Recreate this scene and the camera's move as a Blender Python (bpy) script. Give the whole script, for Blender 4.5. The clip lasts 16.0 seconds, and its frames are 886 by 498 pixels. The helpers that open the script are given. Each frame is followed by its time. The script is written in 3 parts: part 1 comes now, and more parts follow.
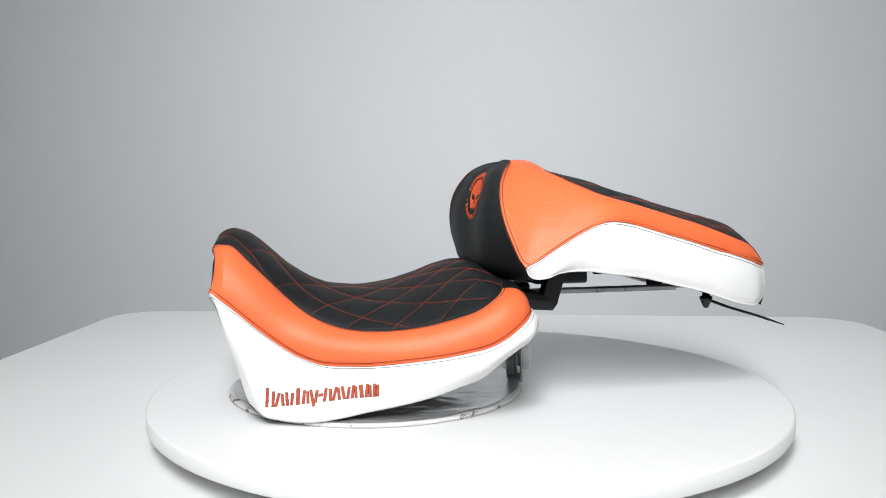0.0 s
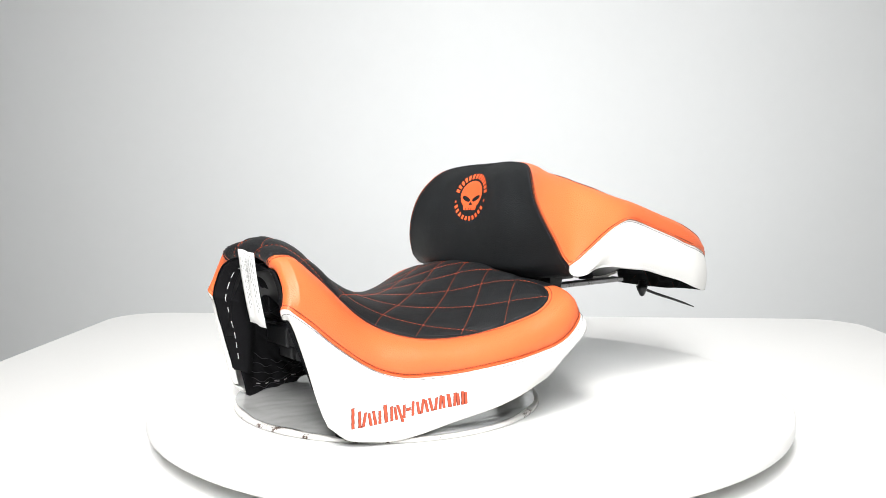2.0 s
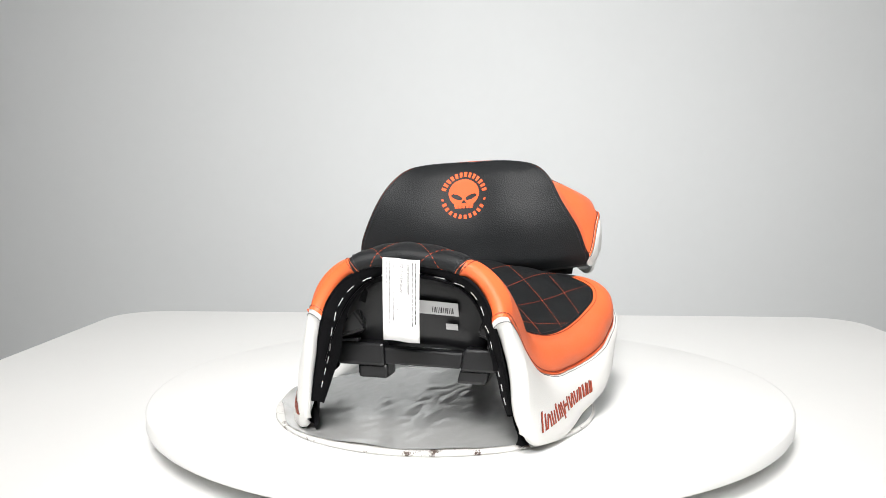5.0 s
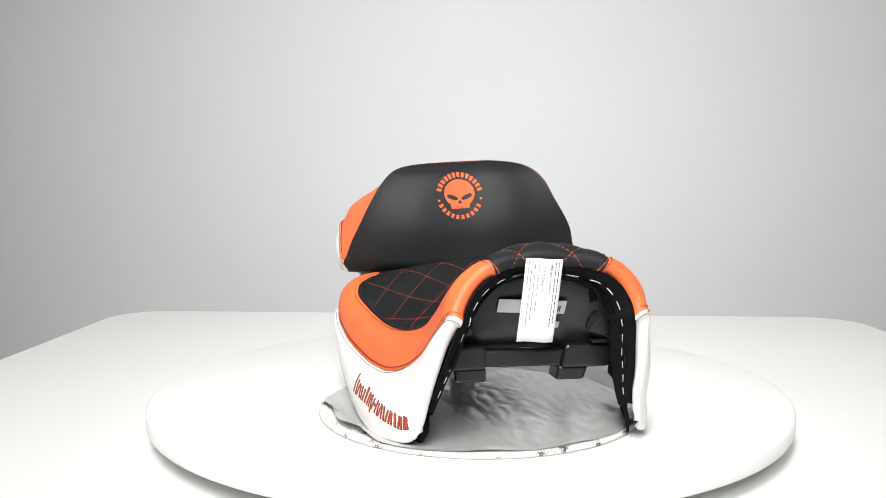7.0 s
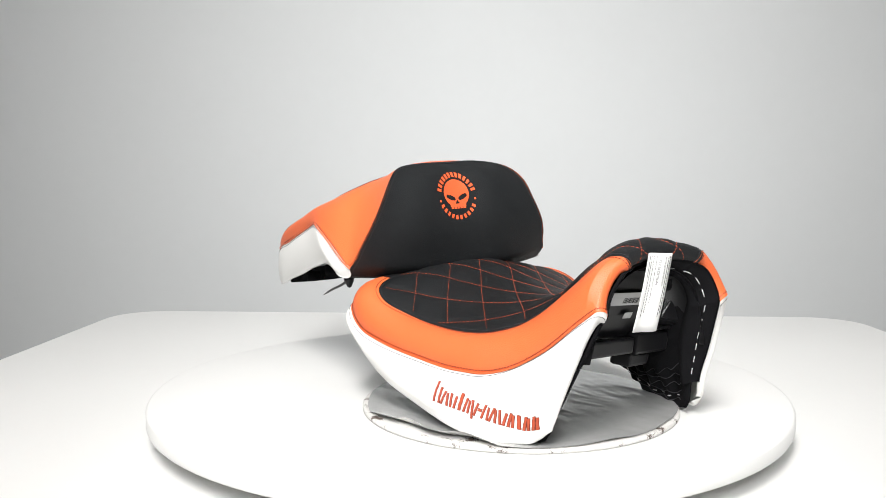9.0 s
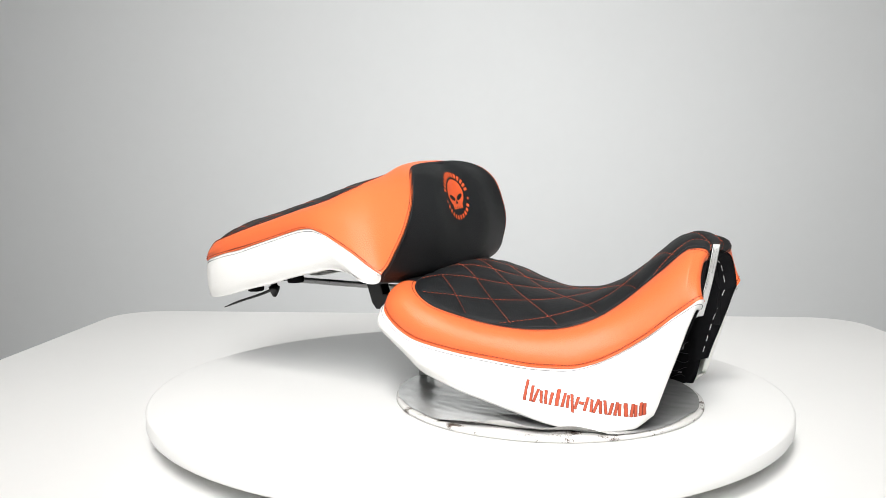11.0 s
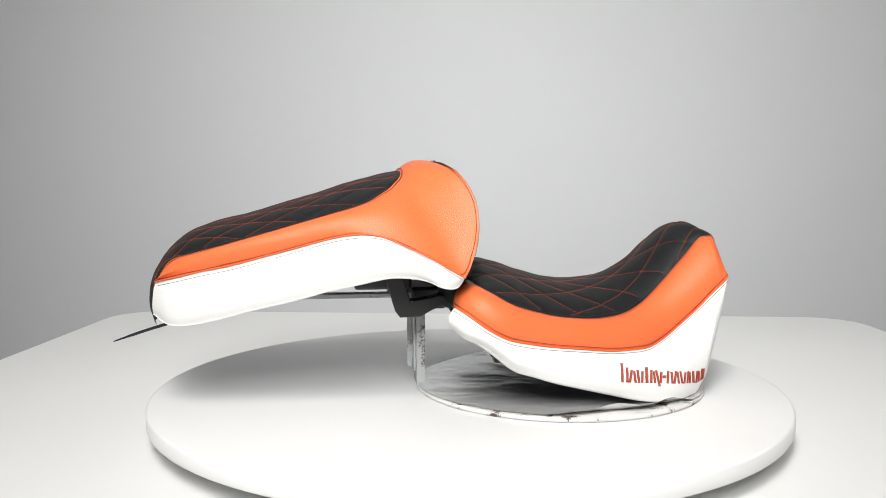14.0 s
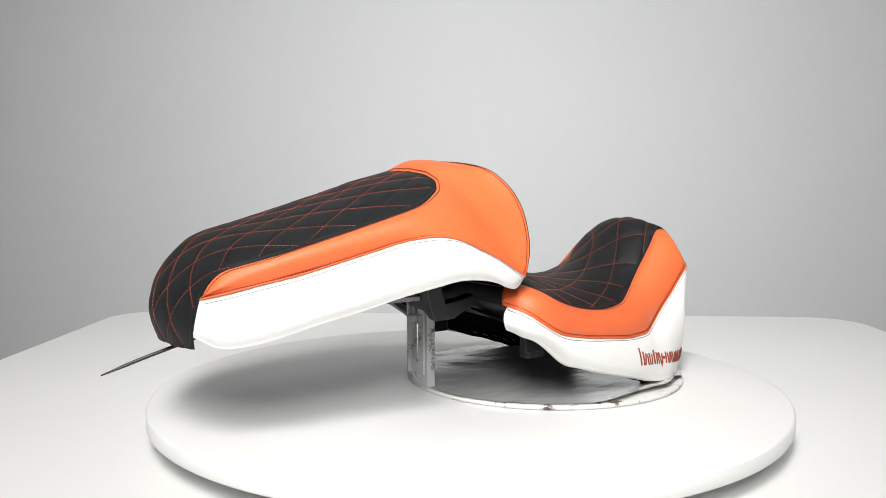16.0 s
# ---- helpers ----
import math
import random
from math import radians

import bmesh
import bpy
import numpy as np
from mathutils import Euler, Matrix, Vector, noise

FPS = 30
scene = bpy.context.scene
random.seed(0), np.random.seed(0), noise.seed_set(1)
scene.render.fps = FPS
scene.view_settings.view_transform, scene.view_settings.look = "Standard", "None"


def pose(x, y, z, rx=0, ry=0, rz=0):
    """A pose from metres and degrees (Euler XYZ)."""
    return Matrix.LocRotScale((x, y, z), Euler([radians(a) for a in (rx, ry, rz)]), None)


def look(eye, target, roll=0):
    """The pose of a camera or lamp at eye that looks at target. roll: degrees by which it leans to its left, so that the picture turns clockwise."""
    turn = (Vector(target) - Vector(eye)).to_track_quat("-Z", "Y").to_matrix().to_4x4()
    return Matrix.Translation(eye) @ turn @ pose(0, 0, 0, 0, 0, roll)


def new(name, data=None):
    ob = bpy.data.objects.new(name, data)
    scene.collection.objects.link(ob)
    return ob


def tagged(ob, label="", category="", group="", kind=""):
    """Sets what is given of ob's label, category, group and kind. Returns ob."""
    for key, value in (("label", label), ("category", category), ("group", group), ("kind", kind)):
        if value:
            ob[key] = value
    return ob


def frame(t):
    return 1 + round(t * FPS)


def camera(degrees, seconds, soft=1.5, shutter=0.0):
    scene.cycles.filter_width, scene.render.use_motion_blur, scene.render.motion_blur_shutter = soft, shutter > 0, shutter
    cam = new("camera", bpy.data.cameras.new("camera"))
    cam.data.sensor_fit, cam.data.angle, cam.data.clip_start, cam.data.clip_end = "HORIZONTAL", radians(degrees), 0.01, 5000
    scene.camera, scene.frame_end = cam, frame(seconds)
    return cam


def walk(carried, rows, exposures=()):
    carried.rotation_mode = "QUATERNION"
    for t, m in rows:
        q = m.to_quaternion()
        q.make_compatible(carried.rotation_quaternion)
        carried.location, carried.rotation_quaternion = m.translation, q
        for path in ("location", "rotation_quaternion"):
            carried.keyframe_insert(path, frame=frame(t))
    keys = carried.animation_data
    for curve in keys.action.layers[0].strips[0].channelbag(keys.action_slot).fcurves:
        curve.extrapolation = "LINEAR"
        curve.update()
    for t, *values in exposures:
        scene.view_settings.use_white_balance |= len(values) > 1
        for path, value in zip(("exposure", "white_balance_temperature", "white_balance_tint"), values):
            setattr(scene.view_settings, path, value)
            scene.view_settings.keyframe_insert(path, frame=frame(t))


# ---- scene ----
from mathutils.bvhtree import BVHTree

cam = camera(54.04, 16.0, soft=0.8)


def aim(lift=0.0):
    """The camera's pose on its tripod; lift: degrees by which it is nudged upwards."""
    yaw, pitch = -0.02816, 0.08901 - radians(lift)
    eye = Vector((0.0, -1.2605, 0.3119))
    way = Vector((math.sin(yaw) * math.cos(pitch), math.cos(yaw) * math.cos(pitch), -math.sin(pitch)))
    return look(eye, eye + way, -0.1)


walk(cam, [(0.0, aim()), (1.2, aim()), (1.5, aim(0.055)), (2.0, aim(0.11)), (2.3, aim(0.04)), (2.5, aim()), (16.0, aim())],
     exposures=[(0.0, -0.34, 6300, 10), (0.5, -0.37, 6300, 10), (1.0, -0.26, 6370, 10), (1.5, -0.04, 6450, 10), (2.0, 0.27, 6560, 10), (2.5, 0.29, 6560, 10), (3.2, 0.18, 6560, 10), (4.0, 0.06, 6600, 10), (6.5, 0.03, 6600, 10), (9.0, 0.0, 6600, 10), (11.5, -0.11, 6600, 10), (12.0, -0.21, 6600, 10), (13.5, -0.28, 6600, 10), (14.2, -0.27, 6600, 10), (15.0, -0.25, 6600, 10), (16.0, -0.22, 6600, 10)])

# ---- light ----
world = bpy.data.worlds.new("studio")
scene.world = world
world.use_nodes = True
world.node_tree.nodes["Background"].inputs[0].default_value = (0.9, 0.95, 1.0, 1)
world.node_tree.nodes["Background"].inputs[1].default_value = 0.03


def softbox(name, eye, target, sx, sy, power, colour=(1, 1, 1)):
    data = bpy.data.lights.new(name, "AREA")
    data.shape, data.size, data.size_y, data.energy, data.color = "RECTANGLE", sx, sy, power, colour
    ob = new(name, data)
    ob.matrix_world = look(eye, target)
    return ob


key = softbox("key_softbox", (-0.22, -1.68, 2.05), (0.2, 0.0, 0.0), 0.55, 1.0, 51, (1.0, 0.99, 0.975))
key.data.spread = radians(150)
# unseen fill lamp, added to brighten the middle of the backdrop wall
back = softbox("backdrop_softbox", (-0.1, -2.2, 1.5), (0.12, 2.2, 0.25), 0.8, 0.8, 15.5, (0.985, 0.995, 1.0))
back.data.spread = radians(62)


# ---- materials ----
def material(name, colour, rough=0.5, metal=0.0, spec=0.5, vary=0.0, vary_scale=8.0, other=None, bump=0.0, bump_scale=400.0,
             cells=False, sheen=0.0, rough_vary=0.0, span=(0.45, 0.95)):
    m = bpy.data.materials.new(name)
    m.use_nodes = True
    nt = m.node_tree
    bsdf = nt.nodes["Principled BSDF"]
    bsdf.inputs["Base Color"].default_value = (*colour, 1)
    bsdf.inputs["Roughness"].default_value = rough
    bsdf.inputs["Metallic"].default_value = metal
    bsdf.inputs["Specular IOR Level"].default_value = spec
    if sheen:
        bsdf.inputs["Sheen Weight"].default_value = sheen
        bsdf.inputs["Sheen Roughness"].default_value = 0.5
    co = nt.nodes.new("ShaderNodeTexCoord")

    def noise_tex(scale, detail=4.0):
        n = nt.nodes.new("ShaderNodeTexNoise")
        n.inputs["Scale"].default_value, n.inputs["Detail"].default_value = scale, detail
        nt.links.new(co.outputs["Object"], n.inputs["Vector"])
        return n

    if vary or other:
        big, fine = noise_tex(vary_scale), noise_tex(vary_scale * 14, 3)
        mean = nt.nodes.new("ShaderNodeMath")
        mean.operation = "MULTIPLY_ADD"
        nt.links.new(fine.outputs["Fac"], mean.inputs[0])
        mean.inputs[1].default_value = 0.4
        nt.links.new(big.outputs["Fac"], mean.inputs[2])
        ramp = nt.nodes.new("ShaderNodeValToRGB")
        ramp.color_ramp.elements[0].position, ramp.color_ramp.elements[1].position = span
        lo = other or tuple(c * (1 - vary) for c in colour)
        ramp.color_ramp.elements[0].color, ramp.color_ramp.elements[1].color = (*lo, 1), (*colour, 1)
        nt.links.new(mean.outputs[0], ramp.inputs[0])
        nt.links.new(ramp.outputs[0], bsdf.inputs["Base Color"])
    if rough_vary:
        n = noise_tex(30.0)
        rr = nt.nodes.new("ShaderNodeMapRange")
        rr.inputs[3].default_value, rr.inputs[4].default_value = rough - rough_vary, rough + rough_vary
        nt.links.new(n.outputs["Fac"], rr.inputs[0])
        nt.links.new(rr.outputs[0], bsdf.inputs["Roughness"])
    if bump:
        if cells:
            n = nt.nodes.new("ShaderNodeTexVoronoi")
            n.inputs["Scale"].default_value = bump_scale
            nt.links.new(co.outputs["Object"], n.inputs["Vector"])
            out = n.outputs["Distance"]
        else:
            out = noise_tex(bump_scale, 5).outputs["Fac"]
        b = nt.nodes.new("ShaderNodeBump")
        b.inputs["Strength"].default_value, b.inputs["Distance"].default_value = bump, 0.001
        nt.links.new(out, b.inputs["Height"])
        nt.links.new(b.outputs["Normal"], bsdf.inputs["Normal"])
    return m


ORANGE = material("orange_leatherette", (0.76, 0.142, 0.043), 0.42, spec=0.38, vary=0.06, vary_scale=9, bump=0.34, bump_scale=650, cells=True)
WHITE = material("white_leatherette", (0.74, 0.735, 0.715), 0.42, spec=0.4, vary=0.03, vary_scale=6, bump=0.3, bump_scale=650, cells=True)
BLACK = material("black_leatherette", (0.009, 0.010, 0.011), 0.52, spec=0.25, vary=0.2, vary_scale=12, bump=0.4, bump_scale=700, cells=True)
FELT = material("black_felt", (0.006, 0.006, 0.007), 0.95, spec=0.12, bump=0.8, bump_scale=900)
PLASTIC = material("black_plastic", (0.010, 0.010, 0.011), 0.32, spec=0.5, bump=0.15, bump_scale=300, rough_vary=0.08)
STEEL_BLACK = material("black_coated_steel", (0.012, 0.012, 0.013), 0.4, spec=0.5, bump=0.2, bump_scale=500)
THREAD_O = material("orange_thread", (0.46, 0.065, 0.022), 0.6, bump=0.3, bump_scale=2500)
THREAD_D = material("dark_red_thread", (0.16, 0.02, 0.008), 0.7, bump=0.3, bump_scale=2500)
THREAD_B = material("black_thread", (0.03, 0.03, 0.035), 0.7, bump=0.3, bump_scale=2500)
THREAD_G = material("grey_thread", (0.10, 0.105, 0.115), 0.7, bump=0.3, bump_scale=2500)
EMB_O = material("orange_embroidery", (0.75, 0.10, 0.02), 0.65, vary=0.15, vary_scale=60, bump=0.7, bump_scale=1800)
EMB_R = material("rust_embroidery", (0.50, 0.075, 0.025), 0.65, vary=0.2, vary_scale=60, bump=0.7, bump_scale=1800)
LAMINATE = material("white_laminate", (0.80, 0.80, 0.79), 0.35, spec=0.4, vary=0.02, vary_scale=3, bump=0.05, bump_scale=80)
TABLE = material("white_tabletop", (0.80, 0.80, 0.79), 0.4, spec=0.4, vary=0.02, vary_scale=3, bump=0.05, bump_scale=60)
WALL = material("grey_wall_paint", (0.72, 0.735, 0.74), 0.85, spec=0.2, vary=0.03, vary_scale=1.5, bump=0.15, bump_scale=120)
CEIL = material("white_ceiling_paint", (0.8, 0.8, 0.8), 0.9, spec=0.2, vary=0.02, vary_scale=2)
FLOOR = material("grey_floor", (0.35, 0.35, 0.35), 0.6, vary=0.1, vary_scale=2)
WORN = material("worn_grey_paint", (0.46, 0.47, 0.47), 0.5, spec=0.5, other=(0.10, 0.09, 0.085), span=(0.52, 0.64), vary_scale=22, bump=0.3, bump_scale=200)
RUST = material("rusty_steel_edge", (0.66, 0.65, 0.63), 0.6, other=(0.06, 0.035, 0.025), span=(0.52, 0.60), vary_scale=45, bump=0.4, bump_scale=300)
FILM = material("crumpled_foil_paper", (0.68, 0.685, 0.68), 0.24, metal=0.5, spec=0.6, vary=0.1, vary_scale=14, bump=0.3, bump_scale=60)
PAPER = material("white_paper", (0.82, 0.82, 0.81), 0.6, vary=0.02, bump=0.1, bump_scale=300)
STICKER = material("grey_sticker", (0.5, 0.5, 0.5), 0.4)
INK = material("black_ink", (0.03, 0.03, 0.03), 0.6)
STAPLE = material("white_staple", (0.75, 0.75, 0.75), 0.35, spec=0.6)


# ---- builders ----
def mesh_of(name, verts, faces, mat, smooth=True):
    me = bpy.data.meshes.new(name)
    me.from_pydata([tuple(map(float, v)) for v in verts], [], [tuple(map(int, f)) for f in faces])
    me.materials.append(mat)
    if smooth:
        me.polygons.foreach_set("use_smooth", [True] * len(me.polygons))
    me.update()
    return me


def child(name, me, parent, label=""):
    ob = new(name, me)
    ob.parent = parent
    return tagged(ob, label)


def part(name, bm, mat, parent, label="", smooth=False):
    me = bpy.data.meshes.new(name)
    bm.to_mesh(me)
    bm.free()
    me.materials.append(mat)
    if smooth:
        me.polygons.foreach_set("use_smooth", [True] * len(me.polygons))
    return child(name, me, parent, label)


def thing(name, label, category, group="", kind=""):
    return tagged(new(name), label, category, group, kind)


def box_bm(x0, x1, y0, y1, z0, z1, bevel=0.002, segs=2, m=None):
    bm = bmesh.new()
    bmesh.ops.create_cube(bm, size=1.0)
    for v in bm.verts:
        v.co = Vector((x0 + (v.co.x + 0.5) * (x1 - x0), y0 + (v.co.y + 0.5) * (y1 - y0), z0 + (v.co.z + 0.5) * (z1 - z0)))
    if bevel:
        bmesh.ops.bevel(bm, geom=bm.edges[:], offset=bevel, segments=segs, affect="EDGES", profile=0.5)
    if m:
        bmesh.ops.transform(bm, matrix=m, verts=bm.verts)
    return bm


def prism_bm(outline, z0, z1, bevel=0.0, m=None, segs=2):
    """An outline of (x, y) points drawn up from z0 to z1."""
    bm = bmesh.new()
    low = [bm.verts.new((x, y, z0)) for x, y in outline]
    f = bm.faces.new(low)
    up = bmesh.ops.extrude_face_region(bm, geom=[f])
    bmesh.ops.translate(bm, vec=(0, 0, z1 - z0), verts=[g for g in up["geom"] if isinstance(g, bmesh.types.BMVert)])
    bmesh.ops.recalc_face_normals(bm, faces=bm.faces)
    if bevel:
        rim = [e for e in bm.edges if abs(e.verts[0].co.z - e.verts[1].co.z) < 1e-7]
        bmesh.ops.bevel(bm, geom=rim, offset=bevel, segments=segs, affect="EDGES", profile=0.5)
    if m:
        bmesh.ops.transform(bm, matrix=m, verts=bm.verts)
    return bm


def arr(rows):
    return np.array(rows, dtype=float)


def rail(points, n, smooth=3):
    """A smooth line through the points, sampled n times at even steps from point to point."""
    p = arr(points)
    ext = np.vstack([2 * p[0] - p[1], p, 2 * p[-1] - p[-2]])
    s = np.linspace(0, len(p) - 1, n)
    i = np.minimum(s.astype(int), len(p) - 2)
    f = (s - i)[:, None]
    a, b, c, d = ext[i], ext[i + 1], ext[i + 2], ext[i + 3]
    out = 0.5 * (2 * b + (c - a) * f + (2 * a - 5 * b + 4 * c - d) * f ** 2 + (3 * b - a - 3 * c + d) * f ** 3)
    for _ in range(smooth * max(1, n // 40)):
        out[1:-1] = 0.25 * out[:-2] + 0.5 * out[1:-1] + 0.25 * out[2:]
    return out


def even(line, step=None, n=None):
    """The line sampled at even lengths."""
    line = arr(line)
    d = np.concatenate([[0], np.cumsum(np.linalg.norm(np.diff(line, axis=0), axis=1))])
    n = n or max(2, int(round(d[-1] / step)) + 1)
    s = np.linspace(0, d[-1], n)
    return np.stack([np.interp(s, d, line[:, k]) for k in range(line.shape[1])], 1)


def mirror(line):
    return line * arr([1, -1, 1])


def unit(v):
    return v / np.maximum(np.linalg.norm(v, axis=-1, keepdims=True), 1e-12)


def grid_normals(g):
    return unit(np.cross(np.gradient(g, axis=0), np.gradient(g, axis=1)))


def grid_mesh(name, g, mat, close=False):
    r, c = g.shape[:2]
    k = np.arange(r * c).reshape(r, c)
    if close:
        k = np.hstack([k, k[:, :1]])
    f = np.stack([k[:-1, :-1], k[1:, :-1], k[1:, 1:], k[:-1, 1:]], -1).reshape(-1, 4)
    return mesh_of(name, g.reshape(-1, 3), f, mat)


def bulged(a, b, nq, bulge, centre, power=1.0, pinch=0.0016, width=0.006):
    """A stuffed panel between two rails, swollen away from centre, drawn in along its seams."""
    q = np.linspace(0, 1, nq)
    q = 0.5 * q + 0.5 * (0.5 - 0.5 * np.cos(np.pi * q))
    g = a[:, None] + (b - a)[:, None] * q[None, :, None]
    n = grid_normals(g)
    side = np.sign(np.sum(n * (g - centre), -1).mean())
    n = n * side
    bl = np.broadcast_to(arr(bulge).reshape(-1, 1), (len(a), 1)) if np.ndim(bulge) else bulge
    w = np.linalg.norm(b - a, axis=1)[:, None]
    gap = np.minimum(q[None] * w, (1 - q[None]) * w)
    dip = pinch * np.exp(-(gap / width) ** 2)
    return g + n * (bl * (4 * q * (1 - q))[None] ** power - dip)[..., None]


def tube(line, r, sides=6, cap=True):
    """Vertices and faces of a tube along a line."""
    line = arr(line)
    t = unit(np.gradient(line, axis=0))
    ref = np.where(np.abs(t[:, 2:3]) > 0.9, arr([[1, 0, 0]]), arr([[0, 0, 1]]))
    x = unit(np.cross(t, ref))
    y = np.cross(t, x)
    a = np.linspace(0, 2 * np.pi, sides, endpoint=False)
    rr = np.broadcast_to(arr(r).reshape(-1, 1, 1), (len(line), 1, 1)) if np.ndim(r) else r
    g = line[:, None] + rr * (np.cos(a)[None, :, None] * x[:, None] + np.sin(a)[None, :, None] * y[:, None])
    k = np.arange(len(line) * sides).reshape(len(line), sides)
    k2 = np.hstack([k, k[:, :1]])
    f = np.stack([k2[:-1, :-1], k2[1:, :-1], k2[1:, 1:], k2[:-1, 1:]], -1).reshape(-1, 4).tolist()
    if cap:
        f += [k[0].tolist(), k[-1][::-1].tolist()]
    return g.reshape(-1, 3), f


def joined(pieces):
    vs, fs, off = [], [], 0
    for v, f in pieces:
        vs.append(arr(v))
        fs += [[i + off for i in face] for face in f]
        off += len(v)
    return np.vstack(vs), fs


def stitches(line, normal, pitch=0.0042, length=0.0030, r=0.00045, lift=0.0003):
    """Single stitches of thread lying along a line on a surface."""
    line, normal = arr(line), arr(normal)
    d = np.concatenate([[0], np.cumsum(np.linalg.norm(np.diff(line, axis=0), axis=1))])
    spots = np.arange(0, d[-1], pitch)
    pts = np.stack([np.interp(spots, d, c) for c in np.hstack([line, normal]).T], 1)
    out = []
    for i in range(len(pts) - 1):
        p, n = pts[i, :3], unit(pts[i, 3:])
        d = pts[i + 1, :3] - p
        ln = np.linalg.norm(d)
        if ln < 1e-6:
            continue
        d = d / ln
        k = arr([0.0, 0.2, 0.8, 1.0])
        up = arr([-0.3, 1.0, 1.0, -0.3]) * r + lift
        run = p + (k * length)[:, None] * d + up[:, None] * n
        out.append(tube(run, arr([r * 0.7, r, r, r * 0.7]), 5))
    return joined(out)


def seam(name, line, normal, mat, parent, label, **kw):
    v, f = stitches(line, normal, **kw)
    return tagged(child(name, mesh_of(name, v, f, mat), parent, label), kind="stuff")


TURNERS = []


def lip(g, n, r=0.009, steps=9, turn=155):
    """Rows that carry a panel on round its front edge, turning inwards."""
    fwd = unit(g[0] - g[1])
    fwd = unit(fwd - np.sum(fwd * n[0], -1, keepdims=True) * n[0])
    a = np.radians(np.linspace(turn, 0, steps + 1)[:-1])
    r = np.asarray(r, dtype=float).reshape(-1, 1)
    rows = np.stack([g[0] - n[0] * r * (1 - math.cos(x)) + fwd * r * math.sin(x) for x in a], 0)
    return np.concatenate([rows, g], 0)


def hem_radius(z):
    """The cover's front edge is full at the shoulders and flat at the lower corners."""
    return np.interp(z, [.02, .06, .12, .17], [.0040, .0065, .0085, .009])


def surface(g):
    """A panel's grid as something that rays can meet."""
    r, c = g.shape[:2]
    k = np.arange(r * c).reshape(r, c)
    f = np.stack([k[:-1, :-1], k[1:, :-1], k[1:, 1:], k[:-1, 1:]], -1).reshape(-1, 4)
    return BVHTree.FromPolygons([Vector(v) for v in g.reshape(-1, 3)], f.tolist())


def cells(tree, mask, x0, x1, y0, y1, step, place, start, way, lift):
    """Embroidery: small cells of a shape laid on a surface. place turns (x, y) into a point from which rays go along way."""
    nx, ny = int((x1 - x0) / step), int((y1 - y0) / step)
    verts, faces, seen = [], [], {}

    def corner(i, j):
        if (i, j) not in seen:
            p = Vector(place(x0 + i * step, y0 + j * step)) + Vector(start)
            hit, nor, _, _ = tree.ray_cast(p, Vector(way))
            if hit is None:
                return None
            if nor.dot(Vector(way)) > 0:
                nor = -nor
            seen[(i, j)] = len(verts)
            verts.append(hit + nor * lift)
        return seen[(i, j)]

    for i in range(nx):
        for j in range(ny):
            if mask(x0 + (i + 0.5) * step, y0 + (j + 0.5) * step):
                k = [corner(i, j), corner(i + 1, j), corner(i + 1, j + 1), corner(i, j + 1)]
                if None not in k:
                    faces.append(k)
    return verts, faces


# ---- the room ----
def room():
    def slab(name, x0, x1, y0, y1, z0, z1, mat, label, cat):
        bm = box_bm(x0, x1, y0, y1, z0, z1, 0)
        ob = part(name, bm, mat, None, label)
        return tagged(ob, label, cat, kind="structure")
    slab("floor", -2.8, 2.8, -3.6, 2.4, -0.9, -0.8, FLOOR, "plain grey studio floor", "floor")
    slab("wall_north", -2.8, 2.8, 2.2, 2.3, -0.8, 2.4, WALL, "smooth light grey painted backdrop wall", "wall")
    slab("wall_south", -2.8, 2.8, -3.6, -3.5, -0.8, 2.4, WALL, "light grey painted studio wall", "wall")
    slab("wall_west", -2.7, -2.6, -3.5, 2.2, -0.8, 2.4, WALL, "light grey painted studio wall", "wall")
    slab("wall_east", 2.6, 2.7, -3.5, 2.2, -0.8, 2.4, WALL, "light grey painted studio wall", "wall")
    slab("ceiling", -2.8, 2.8, -3.6, 2.4, 2.4, 2.5, CEIL, "white studio ceiling", "ceiling")


room()


def rounded_quad(corners, radius, n=14):
    out = []
    for i, c in enumerate(corners):
        c, a, b = Vector(c), Vector(corners[i - 1]), Vector(corners[(i + 1) % len(corners)])
        da, db = (a - c).normalized(), (b - c).normalized()
        half = da.angle(db) / 2
        start, mid = c + da * radius / math.tan(half), c + (da + db).normalized() * radius / math.sin(half)
        stop = c + db * radius / math.tan(half)
        r0, r1 = start - mid, stop - mid
        sweep = r0.angle_signed(r1)
        for k in range(n + 1):
            ang = -sweep * k / n
            out.append((mid.x + r0.x * math.cos(ang) - r0.y * math.sin(ang), mid.y + r0.x * math.sin(ang) + r0.y * math.cos(ang)))
    return out


TOP_Z = -0.045


def table():
    t = thing("table", "large white table with rounded corners under the turntable", "table")
    outline = rounded_quad([(-0.915, -0.95), (0.955, -1.02), (0.93, 0.868), (-0.885, 0.945)], 0.12)
    part("tabletop", prism_bm(outline, TOP_Z - 0.03, TOP_Z, 0.004, segs=3), TABLE, t, "white laminate top with rounded corners", smooth=False)
    for x in (-0.78, 0.8):
        for y in (-0.82, 0.72):
            part("leg", box_bm(x - 0.03, x + 0.03, y - 0.03, y + 0.03, -0.8, TOP_Z - 0.03, 0.004), TABLE, t)


table()


def lathe(profile, n=160):
    p = arr(profile)
    a = np.linspace(0, 2 * np.pi, n, endpoint=False)
    return np.stack([p[:, 0:1] * np.cos(a), p[:, 0:1] * np.sin(a), np.repeat(p[:, 1:2], n, 1)], -1)


